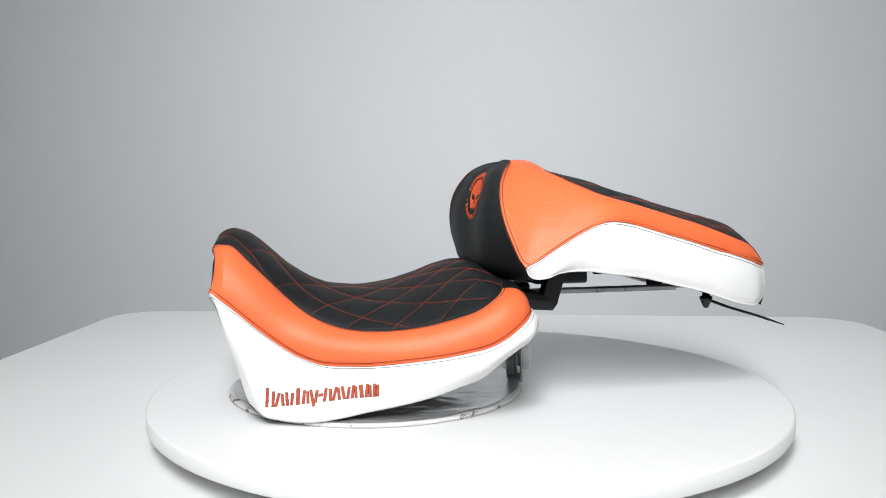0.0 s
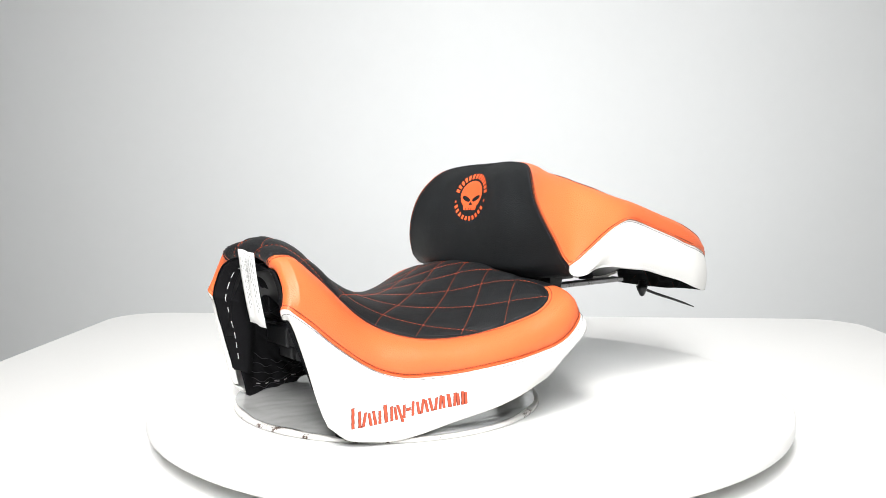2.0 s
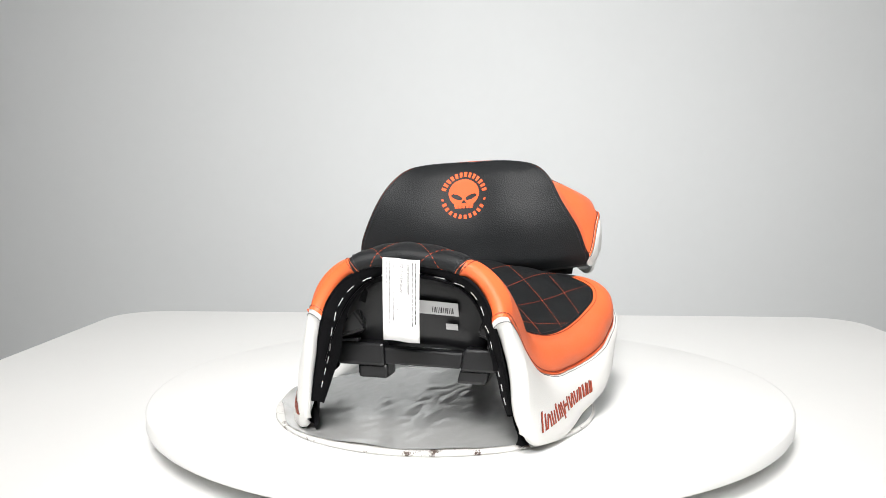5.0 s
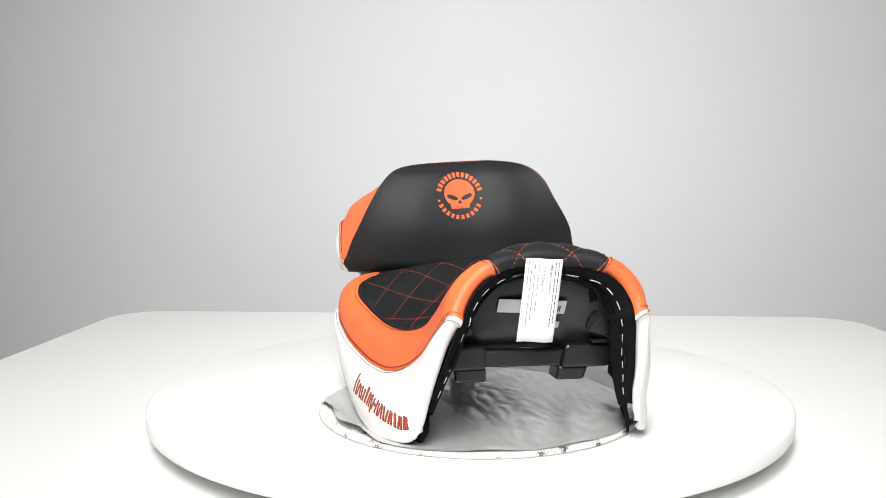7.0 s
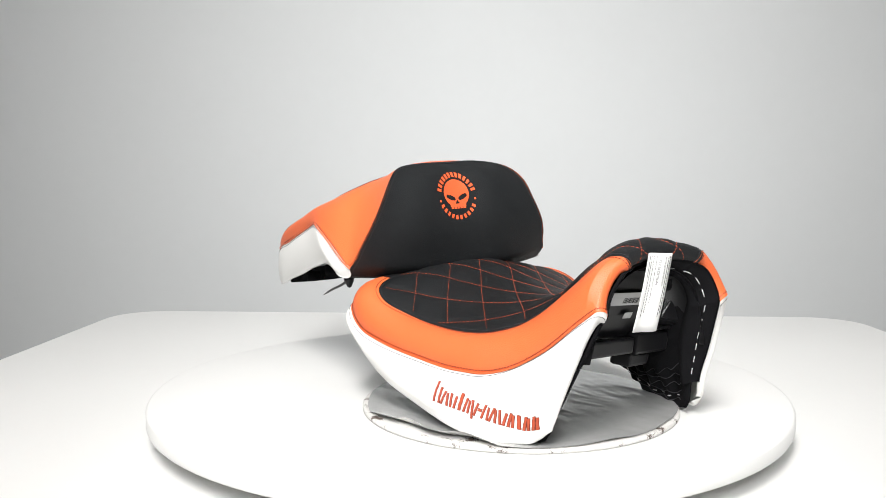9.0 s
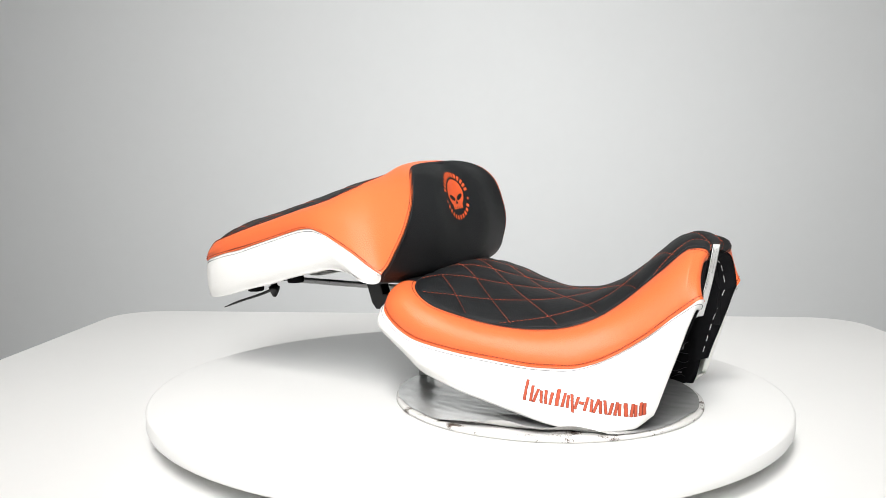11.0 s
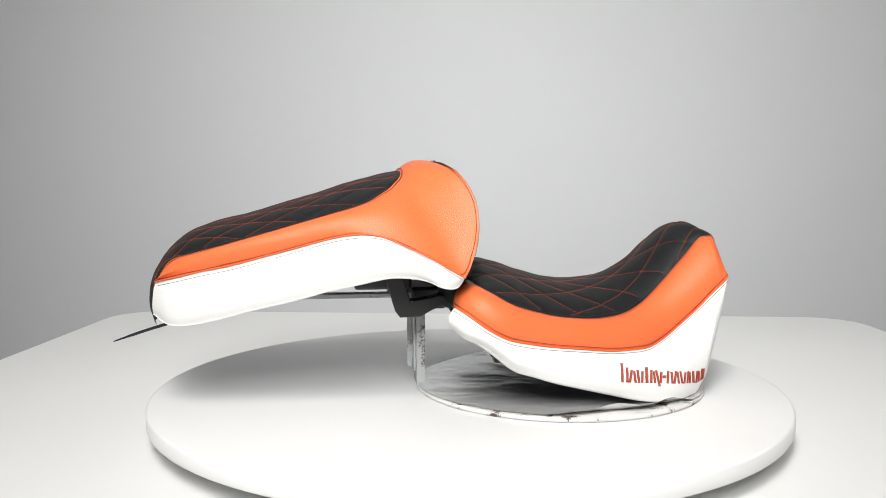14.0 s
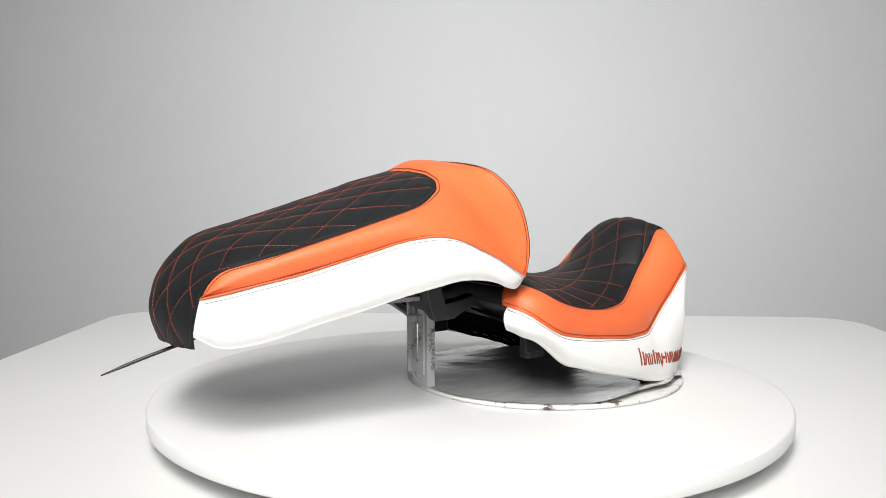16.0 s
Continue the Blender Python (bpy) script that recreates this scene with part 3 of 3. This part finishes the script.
def labels(t):
    """The hanging paper tag and the two stickers inside the mouth, print as plain bars."""
    m = Matrix.Translation((-.3465, .0035, .1740)) @ Matrix.Rotation(radians(3.5), 4, "X") @ Matrix.Rotation(radians(-7), 4, "Y")
    bm = box_bm(-.0003, .0003, -.0205, .0205, -.048, .046, 0)
    bmesh.ops.subdivide_edges(bm, edges=bm.edges[:], cuts=8, use_grid_fill=True)
    for v in bm.verts:
        v.co.x += 0.006 * (0.5 - v.co.z / 0.094) ** 2 + 0.0012 * math.sin(v.co.y * 180)
    bmesh.ops.transform(bm, matrix=m, verts=bm.verts)
    tag = part("paper_tag", bm, PAPER, t, "hanging white paper tag with printed lines", smooth=True)
    rnd = random.Random(4)
    pieces = []
    for col, ln, w in ((-.0165, .066, .0010), (-.0130, .072, .0010), (.0045, .056, .0008), (.0090, .064, .0008), (.0130, .070, .0008), (.0165, .026, .0008)):
        z = .043
        while z > .043 - ln:
            step = rnd.uniform(.0015, .006)
            zz = [z, z - step]
            x = [0.006 * (0.5 - k / 0.094) ** 2 + 0.0012 * math.sin(col * 180) - .0006 for k in zz]
            pieces.append(([m @ Vector(p) for p in ((x[0], col - w / 2, zz[0]), (x[0], col + w / 2, zz[0]), (x[1], col + w / 2, zz[1]), (x[1], col - w / 2, zz[1]))], [[0, 1, 2, 3]]))
            z -= step + rnd.uniform(.0008, .0016)
    v, f = joined(pieces)
    tagged(child("printed_bars", mesh_of("printed_bars", v, f, INK, False), tag, "lines of small black print"), kind="stuff")
    for words, col, size, top in (("Selles grand confort", -.0090, .0044, .043), ("5717 N DESIGN", -.0005, .0047, .041)):
        data = bpy.data.curves.new("printed_words", "FONT")
        data.body, data.size, data.resolution_u = words, size, 2
        flat = new("printed_words", data)
        bpy.context.view_layer.update()
        me = bpy.data.meshes.new_from_object(flat.evaluated_get(bpy.context.evaluated_depsgraph_get()))
        bpy.data.objects.remove(flat)
        me.materials.clear()
        me.materials.append(INK)
        for v in me.vertices:
            y, z = col - v.co.y + .0015, top - v.co.x
            v.co = m @ Vector((0.006 * (0.5 - z / 0.094) ** 2 + 0.0012 * math.sin(y * 180) - .0007, y, z))
        child("printed_words", me, tag)
    for (y, z, w, h) in ((-.005, .158, .080, .019), (-.034, .134, .014, .009)):
        mm = Matrix.Translation((-.284 + (.158 - z) * .55, y, z)) @ Matrix.Rotation(radians(3), 4, "X") @ Matrix.Rotation(radians(-30), 4, "Y")
        st = part("sticker", box_bm(-.0002, .0002, -w / 2, w / 2, -h / 2, h / 2, 0, m=mm), STICKER, t, "grey sticker with a barcode")
        if w > 0.05:
            for k in range(12):
                y0 = -w / 2 + .006 + k * .0022
                part("bar", box_bm(-.0006, -.0003, y0, y0 + .0008 + .0006 * (k % 3 == 0), -h * .32, h * .1, 0, m=mm), INK, st)


# ---- the passenger's seat ----
ASKEW = pose(0, .007, .22, -3.0, 0, -0.5) @ pose(0, 0, -.22)


def own(rows):
    """The pillion sits a little askew and rolled: points of its flank in its own frame."""
    m = ASKEW.inverted()
    return [tuple(m @ Vector(p)) if p[1] else p for p in rows]


P_C = [(.099, 0, .313), (.104, 0, .312), (.110, 0, .311), (.122, 0, .309), (.147, 0, .303), (.174, 0, .296), (.209, 0, .284), (.244, 0, .274), (.280, 0, .263), (.318, 0, .252),
       (.360, 0, .242), (.394, 0, .229), (.417, 0, .210), (.435, 0, .186), (.446, 0, .160), (.447, 0, .135), (.440, 0, .110)]
P_1 = [(.099, 0, .313), (.101, .05, .310), (.107, .09, .303), (.122, .122, .290), (.147, .137, .276), (.169, .139, .267), (.209, .139, .255), (.244, .138, .245), (.280, .137, .235), (.311, .136, .227),
       (.343, .133, .218), (.372, .125, .210), (.398, .115, .202), (.413, .110, .188), (.422, .106, .170), (.430, .100, .140), (.426, .092, .112)]
# outer border of the orange cover: along the flank, up round the pad, to the top
P_2 = [(.422, .107, .171), (.396, .125, .178), (.356, .138, .188), (.321, .144, .195), (.277, .152, .207), (.236, .158, .218), (.196, .164, .229), (.171, .172, .2335), (.150, .180, .2345), (.128, .186, .230),
       (.103, .188, .219), (.074, .190, .205), (.049, .190, .190), (.030, .187, .179)]
P_3 = [(.030, .187, .179), (.024, .183, .189), (.016, .177, .209), (.010, .167, .231), (.008, .156, .254), (.010, .146, .273), (.017, .134, .292), (.029, .117, .310), (.040, .097, .3190), (.046, .06, .3240), (.048, 0, .3265)]
P_4 = [(.428, .098, .128), (.400, .122, .116), (.350, .140, .124), (.300, .150, .138), (.246, .160, .151), (.202, .168, .164), (.159, .176, .174), (.125, .182, .181), (.095, .186, .180), (.075, .189, .175),
       (.060, .190, .168), (.046, .186, .165), (.037, .183, .168), (.031, .185, .178)]
PAD_C = [(.048, 0, .3243), (.038, 0, .3185), (.025, 0, .304), (.017, 0, .280), (.009, 0, .251), (.006, 0, .226), (.008, 0, .197), (.011, 0, .176), (.024, 0, .166)]


def uneven_pillion(u, y, z):
    """The passenger's cover is drawn tighter and hangs lower on one flank."""
    one = ramp(-y, .03, .12)
    front = (1 - ramp(u, .08, .17)) * (1 - ramp(z, .265, .315))
    dy = one * front * (.008 + .005 * (1 - ramp(z, .19, .24)))
    du = one * (.005 * front - .013 * ramp(u, .27, .41))
    dz = -one * (.0045 + .010 * (1 - ramp(z, .185, .235)) * np.exp(-((u - .115) / .075) ** 2))
    return np.stack([du, dy, dz], 1)


def pillion_seat():
    t = thing("pillion_seat", "orange, black and white motorcycle passenger seat with quilted top", "motorcycle seat")
    mid = arr([0.2, 0, 0.17])
    c, p1 = rail(P_C, N), rail(own(P_1), N)
    g = patch_grid(c, p1, 60, np.interp(np.linspace(0, 1, N), [0, .68, .8, 1], [2.4, 2.4, 1.7, 1.6]))
    # plan lengths run on down the tail
    run = np.concatenate([[0], np.cumsum(np.linalg.norm(np.diff(c, axis=0), axis=1))]) * 0.985 + 0.099
    plan = np.stack([np.broadcast_to(run[:, None], g.shape[:2]) + (g[..., 0] - g[:, :1, 0]) * np.clip((.42 - run[:, None]) / .10, 0, 1), g[..., 1]], -1)
    _, qg, qn, ql = quilted("quilted_panel", g, plan, 0.667, 0.077, 0.0435, t, "black leatherette quilted in diamonds, drawn down over the tail", 0.0018)
    quilt_lines(qg, qn, ql, 0.667, 0.077, 0.0435, t)
    for row in (0, 1):
        p, n = along(qg, qn, row, 0.005)
        seam("border_stitching", p, n, THREAD_B, t, "black thread along the border of the quilting", r=0.0004)
    # orange cover
    inner = rail(own([(.422, .107, .171), (.413, .110, .188), (.398, .115, .202), (.372, .125, .210), (.343, .133, .218), (.311, .136, .227), (.280, .137, .235), (.244, .138, .245), (.209, .139, .255), (.169, .139, .267),
                      (.147, .137, .276), (.133, .130, .284), (.122, .122, .290), (.116, .112, .295), (.112, .104, .299), (.109, .097, .301), (.107, .090, .303), (.105, .080, .305), (.103, .069, .307), (.102, .060, .309), (.101, .05, .310), (.100, .025, .312), (.099, 0, .313)]), N, 2)
    outer = rail(own(P_2 + P_3[2:]), N, 2)
    k = np.linspace(0, 1, N)
    swell = np.interp(k, [0, .04, .28, .38, .5, .62, .8, 1.0], [.002, .006, .008, .013, .013, .011, .009, .010])
    flat = bulged(inner, outer, 36, 0.0, mid, pinch=0)
    both = np.concatenate([flat, mirror(flat)[-2::-1]], 0)
    for _ in range(500):
        both[1:-1, 1:-1] = (both[:-2, 1:-1] + both[2:, 1:-1]) * 0.25 + (both[1:-1, :-2] + both[1:-1, 2:]) * 0.25
    og = both[:N]
    q = np.linspace(0, 1, 36)
    og = og + outward(og, mid) * (swell[:, None] * (5.0 * q * (1 - q) ** 1.5)[None])[..., None]
    gap = np.minimum(np.linalg.norm(og - og[:, :1], axis=-1), np.linalg.norm(og - og[:, -1:], axis=-1))
    og = og - outward(og, mid) * (0.0016 * np.exp(-(gap / 0.006) ** 2))[..., None]
    og = np.concatenate([og, mirror(og)[-2::-1]], 0)
    on = outward(og, mid)
    child("orange_panel", grid_mesh("orange_panel", og, ORANGE), t, "orange leatherette cover")
    for row, d in ((0, 0.004), (1, 0.0045)):
        p, n = along(og, on, row, d)
        seam("seam_stitching", p, n, THREAD_D, t, "dark thread along the seam", r=0.0006)
    # front pad
    a, b = rail(PAD_C, 120, 2), rail(own(P_3[::-1] + [(.036, .180, .168)]), 120, 2)
    pg = patch_grid(a, b, 60, 3.0)
    pg[..., 2] = a[:, None, 2] + (b - a)[:, None, 2] * np.linspace(0, 1, 60)[None] ** 2.0
    qq = np.linspace(0, 1, 60)[None]
    pg[..., 0] -= 0.006 * np.sin(np.pi * qq) ** 2 * np.sin(np.pi * np.linspace(0, 1, 120))[:, None]
    full = np.concatenate([mirror(pg)[:, :0:-1], pg], 1)
    pn = outward(full, mid)
    child("front_pad", grid_mesh("front_pad", full, BLACK), t, "smooth black leatherette front pad")
    for row in (0, 1):
        p, n = along(full, pn, row, 0.005)
        seam("pad_stitching", p, n, THREAD_B, t, "grey thread along the border of the pad")
    # pad underside, rolled in
    low = full[-1]
    under = np.stack([low, low + arr([.006, 0, -.003]), low + arr([.02, 0, -.002]), low * arr([1, .9, 1]) + arr([.05, 0, .004])], 1)
    child("pad_underside", grid_mesh("pad_underside", under, BLACK), t)
    for sg in (1, -1):
        w2, w4 = rail(own(P_2), N, 2), rail(own(P_4), N, 2)
        fade = np.sin(np.pi * np.clip(np.linspace(0, 1, N), .02, .98)) ** 0.5
        hem = fade ** 2 * np.interp(np.linspace(0, 1, N), [0, .5, .7, 1], [1, 1, .35, .2])
        wg = bulged(w2, w4, 36, 0.007 * fade, mid)
        wg = np.concatenate([wg, rolled(w4, w4 * arr([1, .75, 1]) + arr([0, 0, .02]), 0.0003 + 0.0057 * hem[:, None])], 1)
        if sg < 0:
            wg = mirror(wg)
        wn = outward(wg[:, :36], mid)
        child("white_panel", grid_mesh("white_panel", wg, WHITE), t, "white leatherette flank with a rolled hem")
        p, n = along(wg[:, :36], wn, 0, 0.0065)
        seam("flank_stitching", p[4:-4], n[4:-4], THREAD_G, t, "thin grey thread below the seam", pitch=0.0036, length=0.0033, r=0.0004, lift=0.0)
        v, f = tube(w2 * arr([1, sg, 1]), 0.0011, 6)
        child("welt", mesh_of("welt", v, f, ORANGE), t, "narrow folded orange welt")
    # underside
    w4 = rail(own(P_4), 60, 2)
    qv = np.linspace(-1, 1, 31)
    ug = np.stack([np.repeat(w4[:, None, 0], 31, 1), (w4[:, 1] - 0.006)[:, None] * qv, w4[:, None, 2] + 0.006 + 0.016 * (1 - np.abs(qv) ** 4)[None] - 0 * qv], -1)
    child("base_plate", grid_mesh("base_plate", ug, PLASTIC), t, "black moulded plastic base plate")
    for x, y, z in ((.150, .10, .166), (.150, -.10, .166), (.245, .11, .143), (.245, -.11, .143), (.335, .10, .122), (.335, -.10, .122)):
        foot = lathe([(1e-4, .020), (.011, .020), (.013, .009), (.012, .005), (1e-4, .005)], 24) + arr([x, y * .9, z + (.011 if y < 0 else .003)])
        child("rubber_foot", grid_mesh("rubber_foot", foot, FELT, True), t, "round black rubber buffer")
    # hook bracket that grips the rider's seat
    for y in (.072, -.072):
        hook = [(.125, .175), (.100, .175), (.090, .142), (.066, .146), (.048, .150), (.030, .142), (.028, .128), (.048, .134), (.062, .128), (.076, .120), (.104, .119), (.111, .128)]
        part("hook_bracket", prism_bm(hook, y, y + .020, 0.002, m=Matrix(((1, 0, 0, 0), (0, 0, 1, 0), (0, 1, 0, 0), (0, 0, 0, 1)))), STEEL_BLACK, t, "black steel hook bracket")
    part("latch_plate", box_bm(.085, .165, -.050, .050, .150, .172, 0.004), PLASTIC, t, "black plastic latch housing")
    part("latch_block", box_bm(.035, .085, -.030, .035, .118, .150, 0.004), PLASTIC, t, "black plastic latch tongue")
    # cable tie hanging from the tail
    head = lathe([(1e-4, .022), (.005, .021), (.006, .014), (.010, .012), (.0085, .006), (.004, -.004), (1e-4, -.006)], 12) + arr([.378, 0, .106])
    tie = child("cable_tie", grid_mesh("cable_tie", head, PLASTIC, True), t, "black nylon fir-tree cable tie")
    line = rail([(.385, 0, .112), (.415, -.003, .101), (.46, -.006, .087), (.506, -.010, .071)], 30, 0)
    v, f = tube(line, np.interp(np.linspace(0, 1, 30), [0, .8, 1], [.0026, .0022, .0009]), 6)
    child("strap", mesh_of("strap", v, f, PLASTIC), tie)
    emblem(t, full, pn)
    shifted(t, uneven_pillion)
    for o in t.children:
        o.matrix_basis = ASKEW
    TURNERS.append(t)


def emblem(t, g, n):
    """The embroidered badge on the pad: a ring of small plain bars round a plain skull shape."""
    tree = surface(g)

    def ring(x, y):
        r, a = math.hypot(x, y), math.degrees(math.atan2(y, x)) % 360
        if not .0265 < r < .0335:
            return False
        if 12 < a < 168:
            return (a - 12) % 12 < 7.5 and r > .0262
        if 200 < a < 340:
            return (a - 200) % 14 < 8 and r < .0325
        return abs(y + .005) < .0014 and .0285 < r < .0315

    def skull(x, y):
        y = y - .001
        dome = (x / .0215) ** 2 + ((y - .003) / .0195) ** 2 < 1 and y > -.0125
        jaw = abs(x) < .0135 and -.0185 < y <= -.008
        if not (dome or jaw):
            return False
        ex, ey = abs(x) - .0100, y + .0025
        if (ex / .0078) ** 2 + ((ey - .34 * ex) / .0034) ** 2 < 1:
            return False
        if abs(x) < .0035 * (-.006 - y) / .005 and -.0115 < y < -.006:
            return False
        if y < -.0155 and (x + .05) % .0052 < .0010:
            return False
        return True

    for name, mask, lab in (("badge_ring", ring, "ring of small orange embroidered bars"), ("badge_centre", skull, "plain orange embroidered skull shape")):
        v, f = cells(tree, mask, -.035, .035, -.035, .035, .0005, lambda x, y: (-0.3, .008 - x * 1.06, .2765 + y * 1.03), (0, 0, 0), (1, 0, 0), .0007)
        tagged(child(name, mesh_of(name, v, f, EMB_O), t, lab), kind="stuff")


rider_seat()
pillion_seat()


# ---- the stand ----
def strip(name, t, outline, lo, hi, axis, label="", holes=()):
    """A flat steel strip: its outline in two axes drawn out along the third, with round-ended slots cut through it."""
    bm = bmesh.new()
    if holes:
        h0, h1, c, w = holes[0]
        z0, z1 = min(p[1] for p in outline), max(p[1] for p in outline)
        for sg in (1, -1):
            rim = [(x, z) for x, z in outline if (x - c) * sg > 0]
            rim.sort(key=lambda p: math.atan2((p[0] - c) * sg, (z0 + z1) / 2 - p[1]))
            arc = [(c + sg * w * math.cos(x), (h1 if x >= 0 else h0) + w * math.sin(x)) for x in np.radians(np.linspace(90, -90, 13))]
            bm.faces.new([bm.verts.new((x, z, 0)) for x, z in [(c, z0)] + rim + [(c, z1)] + arc])
        bmesh.ops.remove_doubles(bm, verts=bm.verts, dist=1e-6)
    else:
        bm.faces.new([bm.verts.new((x, z, 0)) for x, z in outline])
    bmesh.ops.recalc_face_normals(bm, faces=bm.faces)
    up = bmesh.ops.extrude_face_region(bm, geom=bm.faces[:])
    bmesh.ops.translate(bm, vec=(0, 0, hi - lo), verts=[g for g in up["geom"] if isinstance(g, bmesh.types.BMVert)])
    bmesh.ops.recalc_face_normals(bm, faces=bm.faces)
    m = Matrix(((0, 0, 1, lo), (1, 0, 0, 0), (0, 1, 0, 0), (0, 0, 0, 1))) if axis == "x" else Matrix(((1, 0, 0, 0), (0, 0, 1, lo), (0, 1, 0, 0), (0, 0, 0, 1)))
    bmesh.ops.transform(bm, matrix=m, verts=bm.verts)
    return part(name, bm, WORN, t, label)


def round_top(x0, x1, z0, z1, r):
    """An upright outline with its two upper corners rounded."""
    out = [(x0, z0), (x1, z0)]
    for c, a0 in ((x1 - r, 0), (x0 + r, 90)):
        out += [(c + r * math.cos(radians(a0 + k * 15)), z1 - r + r * math.sin(radians(a0 + k * 15))) for k in range(7)]
    return out


def stand():
    t = thing("seat_stand", "worn grey steel display stand with round base plate", "display stand")
    cx, cy, r = -.133, .021, .209
    disc = lathe([(1e-4, .006), (r - .0025, .006), (r - .0006, .0054), (r, .004), (r, .0012), (r - .0015, .0004), (1e-4, .0004)], 160) + arr([cx, cy, 0])
    child("base_plate", grid_mesh("base_plate", disc, RUST, True), t, "round steel plate with chipped white paint and rust on its rim")
    strip("upright", t, round_top(-.019, .0205, .005, .118, .002), .0735, .0762, "x", "upright angle iron with chipped grey paint", [(.024, .095, -.004, .011)])
    strip("upright_flange", t, round_top(.0635, .0735, .005, .118, .002), .0178, .0205, "y")
    strip("slotted_bar", t, round_top(-.0185, .016, .024, .139, .009), .0770, .0798, "x", "slotted sliding bar with rounded top and chipped paint", [(.045, .120, -.002, .0042)])
    strip("bar_flange", t, round_top(.0798, .0865, .024, .128, .002), -.0185, -.0158, "y")
    part("arm", box_bm(.0800, .325, -.006, .016, .131, .1375, 0.001), WORN, t, "flat steel arm carrying the seat")
    for y, z in ((.013, .040), (.0128, .075), (.0125, .108)):
        rivet = lathe([(1e-4, .0016), (.0018, .0012), (.0024, 0), (1e-4, -.0004)], 14)
        rivet = np.stack([rivet[..., 2] + .0798, rivet[..., 1] + y - .004, rivet[..., 0] + z], -1)
        child("rivet", grid_mesh("rivet", rivet, WORN, True), t)
    bolt = part("wing_bolt", box_bm(.0798, .0900, -.007, .003, .100, .109, 0.002), WORN, t, "small wing bolt")
    for sg in (1, -1):
        wing = [(0, -.002), (.009, -.004), (.016, -.002), (.017, .002), (.010, .003), (0, .002)]
        part("wing", prism_bm([(x * sg, y) for x, y in wing], -.001, .001, 0.0004, m=Matrix.Translation((.0895, -.002, .1045)) @ Matrix.Rotation(radians(90), 4, "X") @ Matrix.Rotation(radians(14), 4, "Z") @ Matrix.Rotation(radians(70), 4, "Y")), WORN, bolt)
    TURNERS.append(t)


stand()


def foil():
    """The crumpled sheet on the stand's plate."""
    cx, cy, r0 = -.133, .021, .205
    rr, aa = np.linspace(0.001, 1, 70), np.linspace(0, 2 * np.pi, 220, endpoint=False)
    edge = np.array([1 + 0.012 * math.sin(3 * a + 1) + 0.02 * noise.noise(Vector((math.cos(a) * 2, math.sin(a) * 2, 3))) for a in aa])
    x = cx + r0 * rr[:, None] * (edge * np.cos(aa))[None]
    y = cy + r0 * rr[:, None] * (edge * np.sin(aa))[None]
    z = np.zeros_like(x)
    for i in range(x.shape[0]):
        for j in range(x.shape[1]):
            p = Vector((x[i, j] * 9, y[i, j] * 22, 0.3))
            z[i, j] = .0066 + .0018 * abs(noise.noise(p)) + .0012 * abs(noise.noise(p * 2.7)) + .004 * max(0, rr[i] - .9) * 10 * max(0, noise.noise(Vector((math.cos(aa[j]) * 3, math.sin(aa[j]) * 3, 9))))
    for j, a in enumerate(np.degrees(aa)):
        w = math.exp(-((a - 98) / 13) ** 2) + 0.55 * math.exp(-((a - 122) / 10) ** 2)
        up = np.clip((rr - .86) / .14, 0, 1) ** 1.5 * w
        z[:, j] += .012 * up
        x[:, j] -= .010 * up * math.cos(math.radians(a))
        y[:, j] -= .010 * up * math.sin(math.radians(a))
    me = grid_mesh("crumpled_sheet", np.stack([x, y, z], -1), FILM, True)
    ob = tagged(new("crumpled_sheet", me), "crumpled grey-white protective sheet lying on the round plate", "sheet")
    TURNERS.append(ob)


foil()


def motions():
    """The turntable and all that stands on it turn evenly."""
    for ob in TURNERS:
        rows = []
        for k in range(33):
            s = k * 0.5
            rows.append((s, pose(0, 0, 0, 0, 0, 14.215 + 12.4737 * s) @ pose(0, 0 if ob.name.startswith("turntable") else -0.009, 0)))
        walk(ob, rows)


motions()
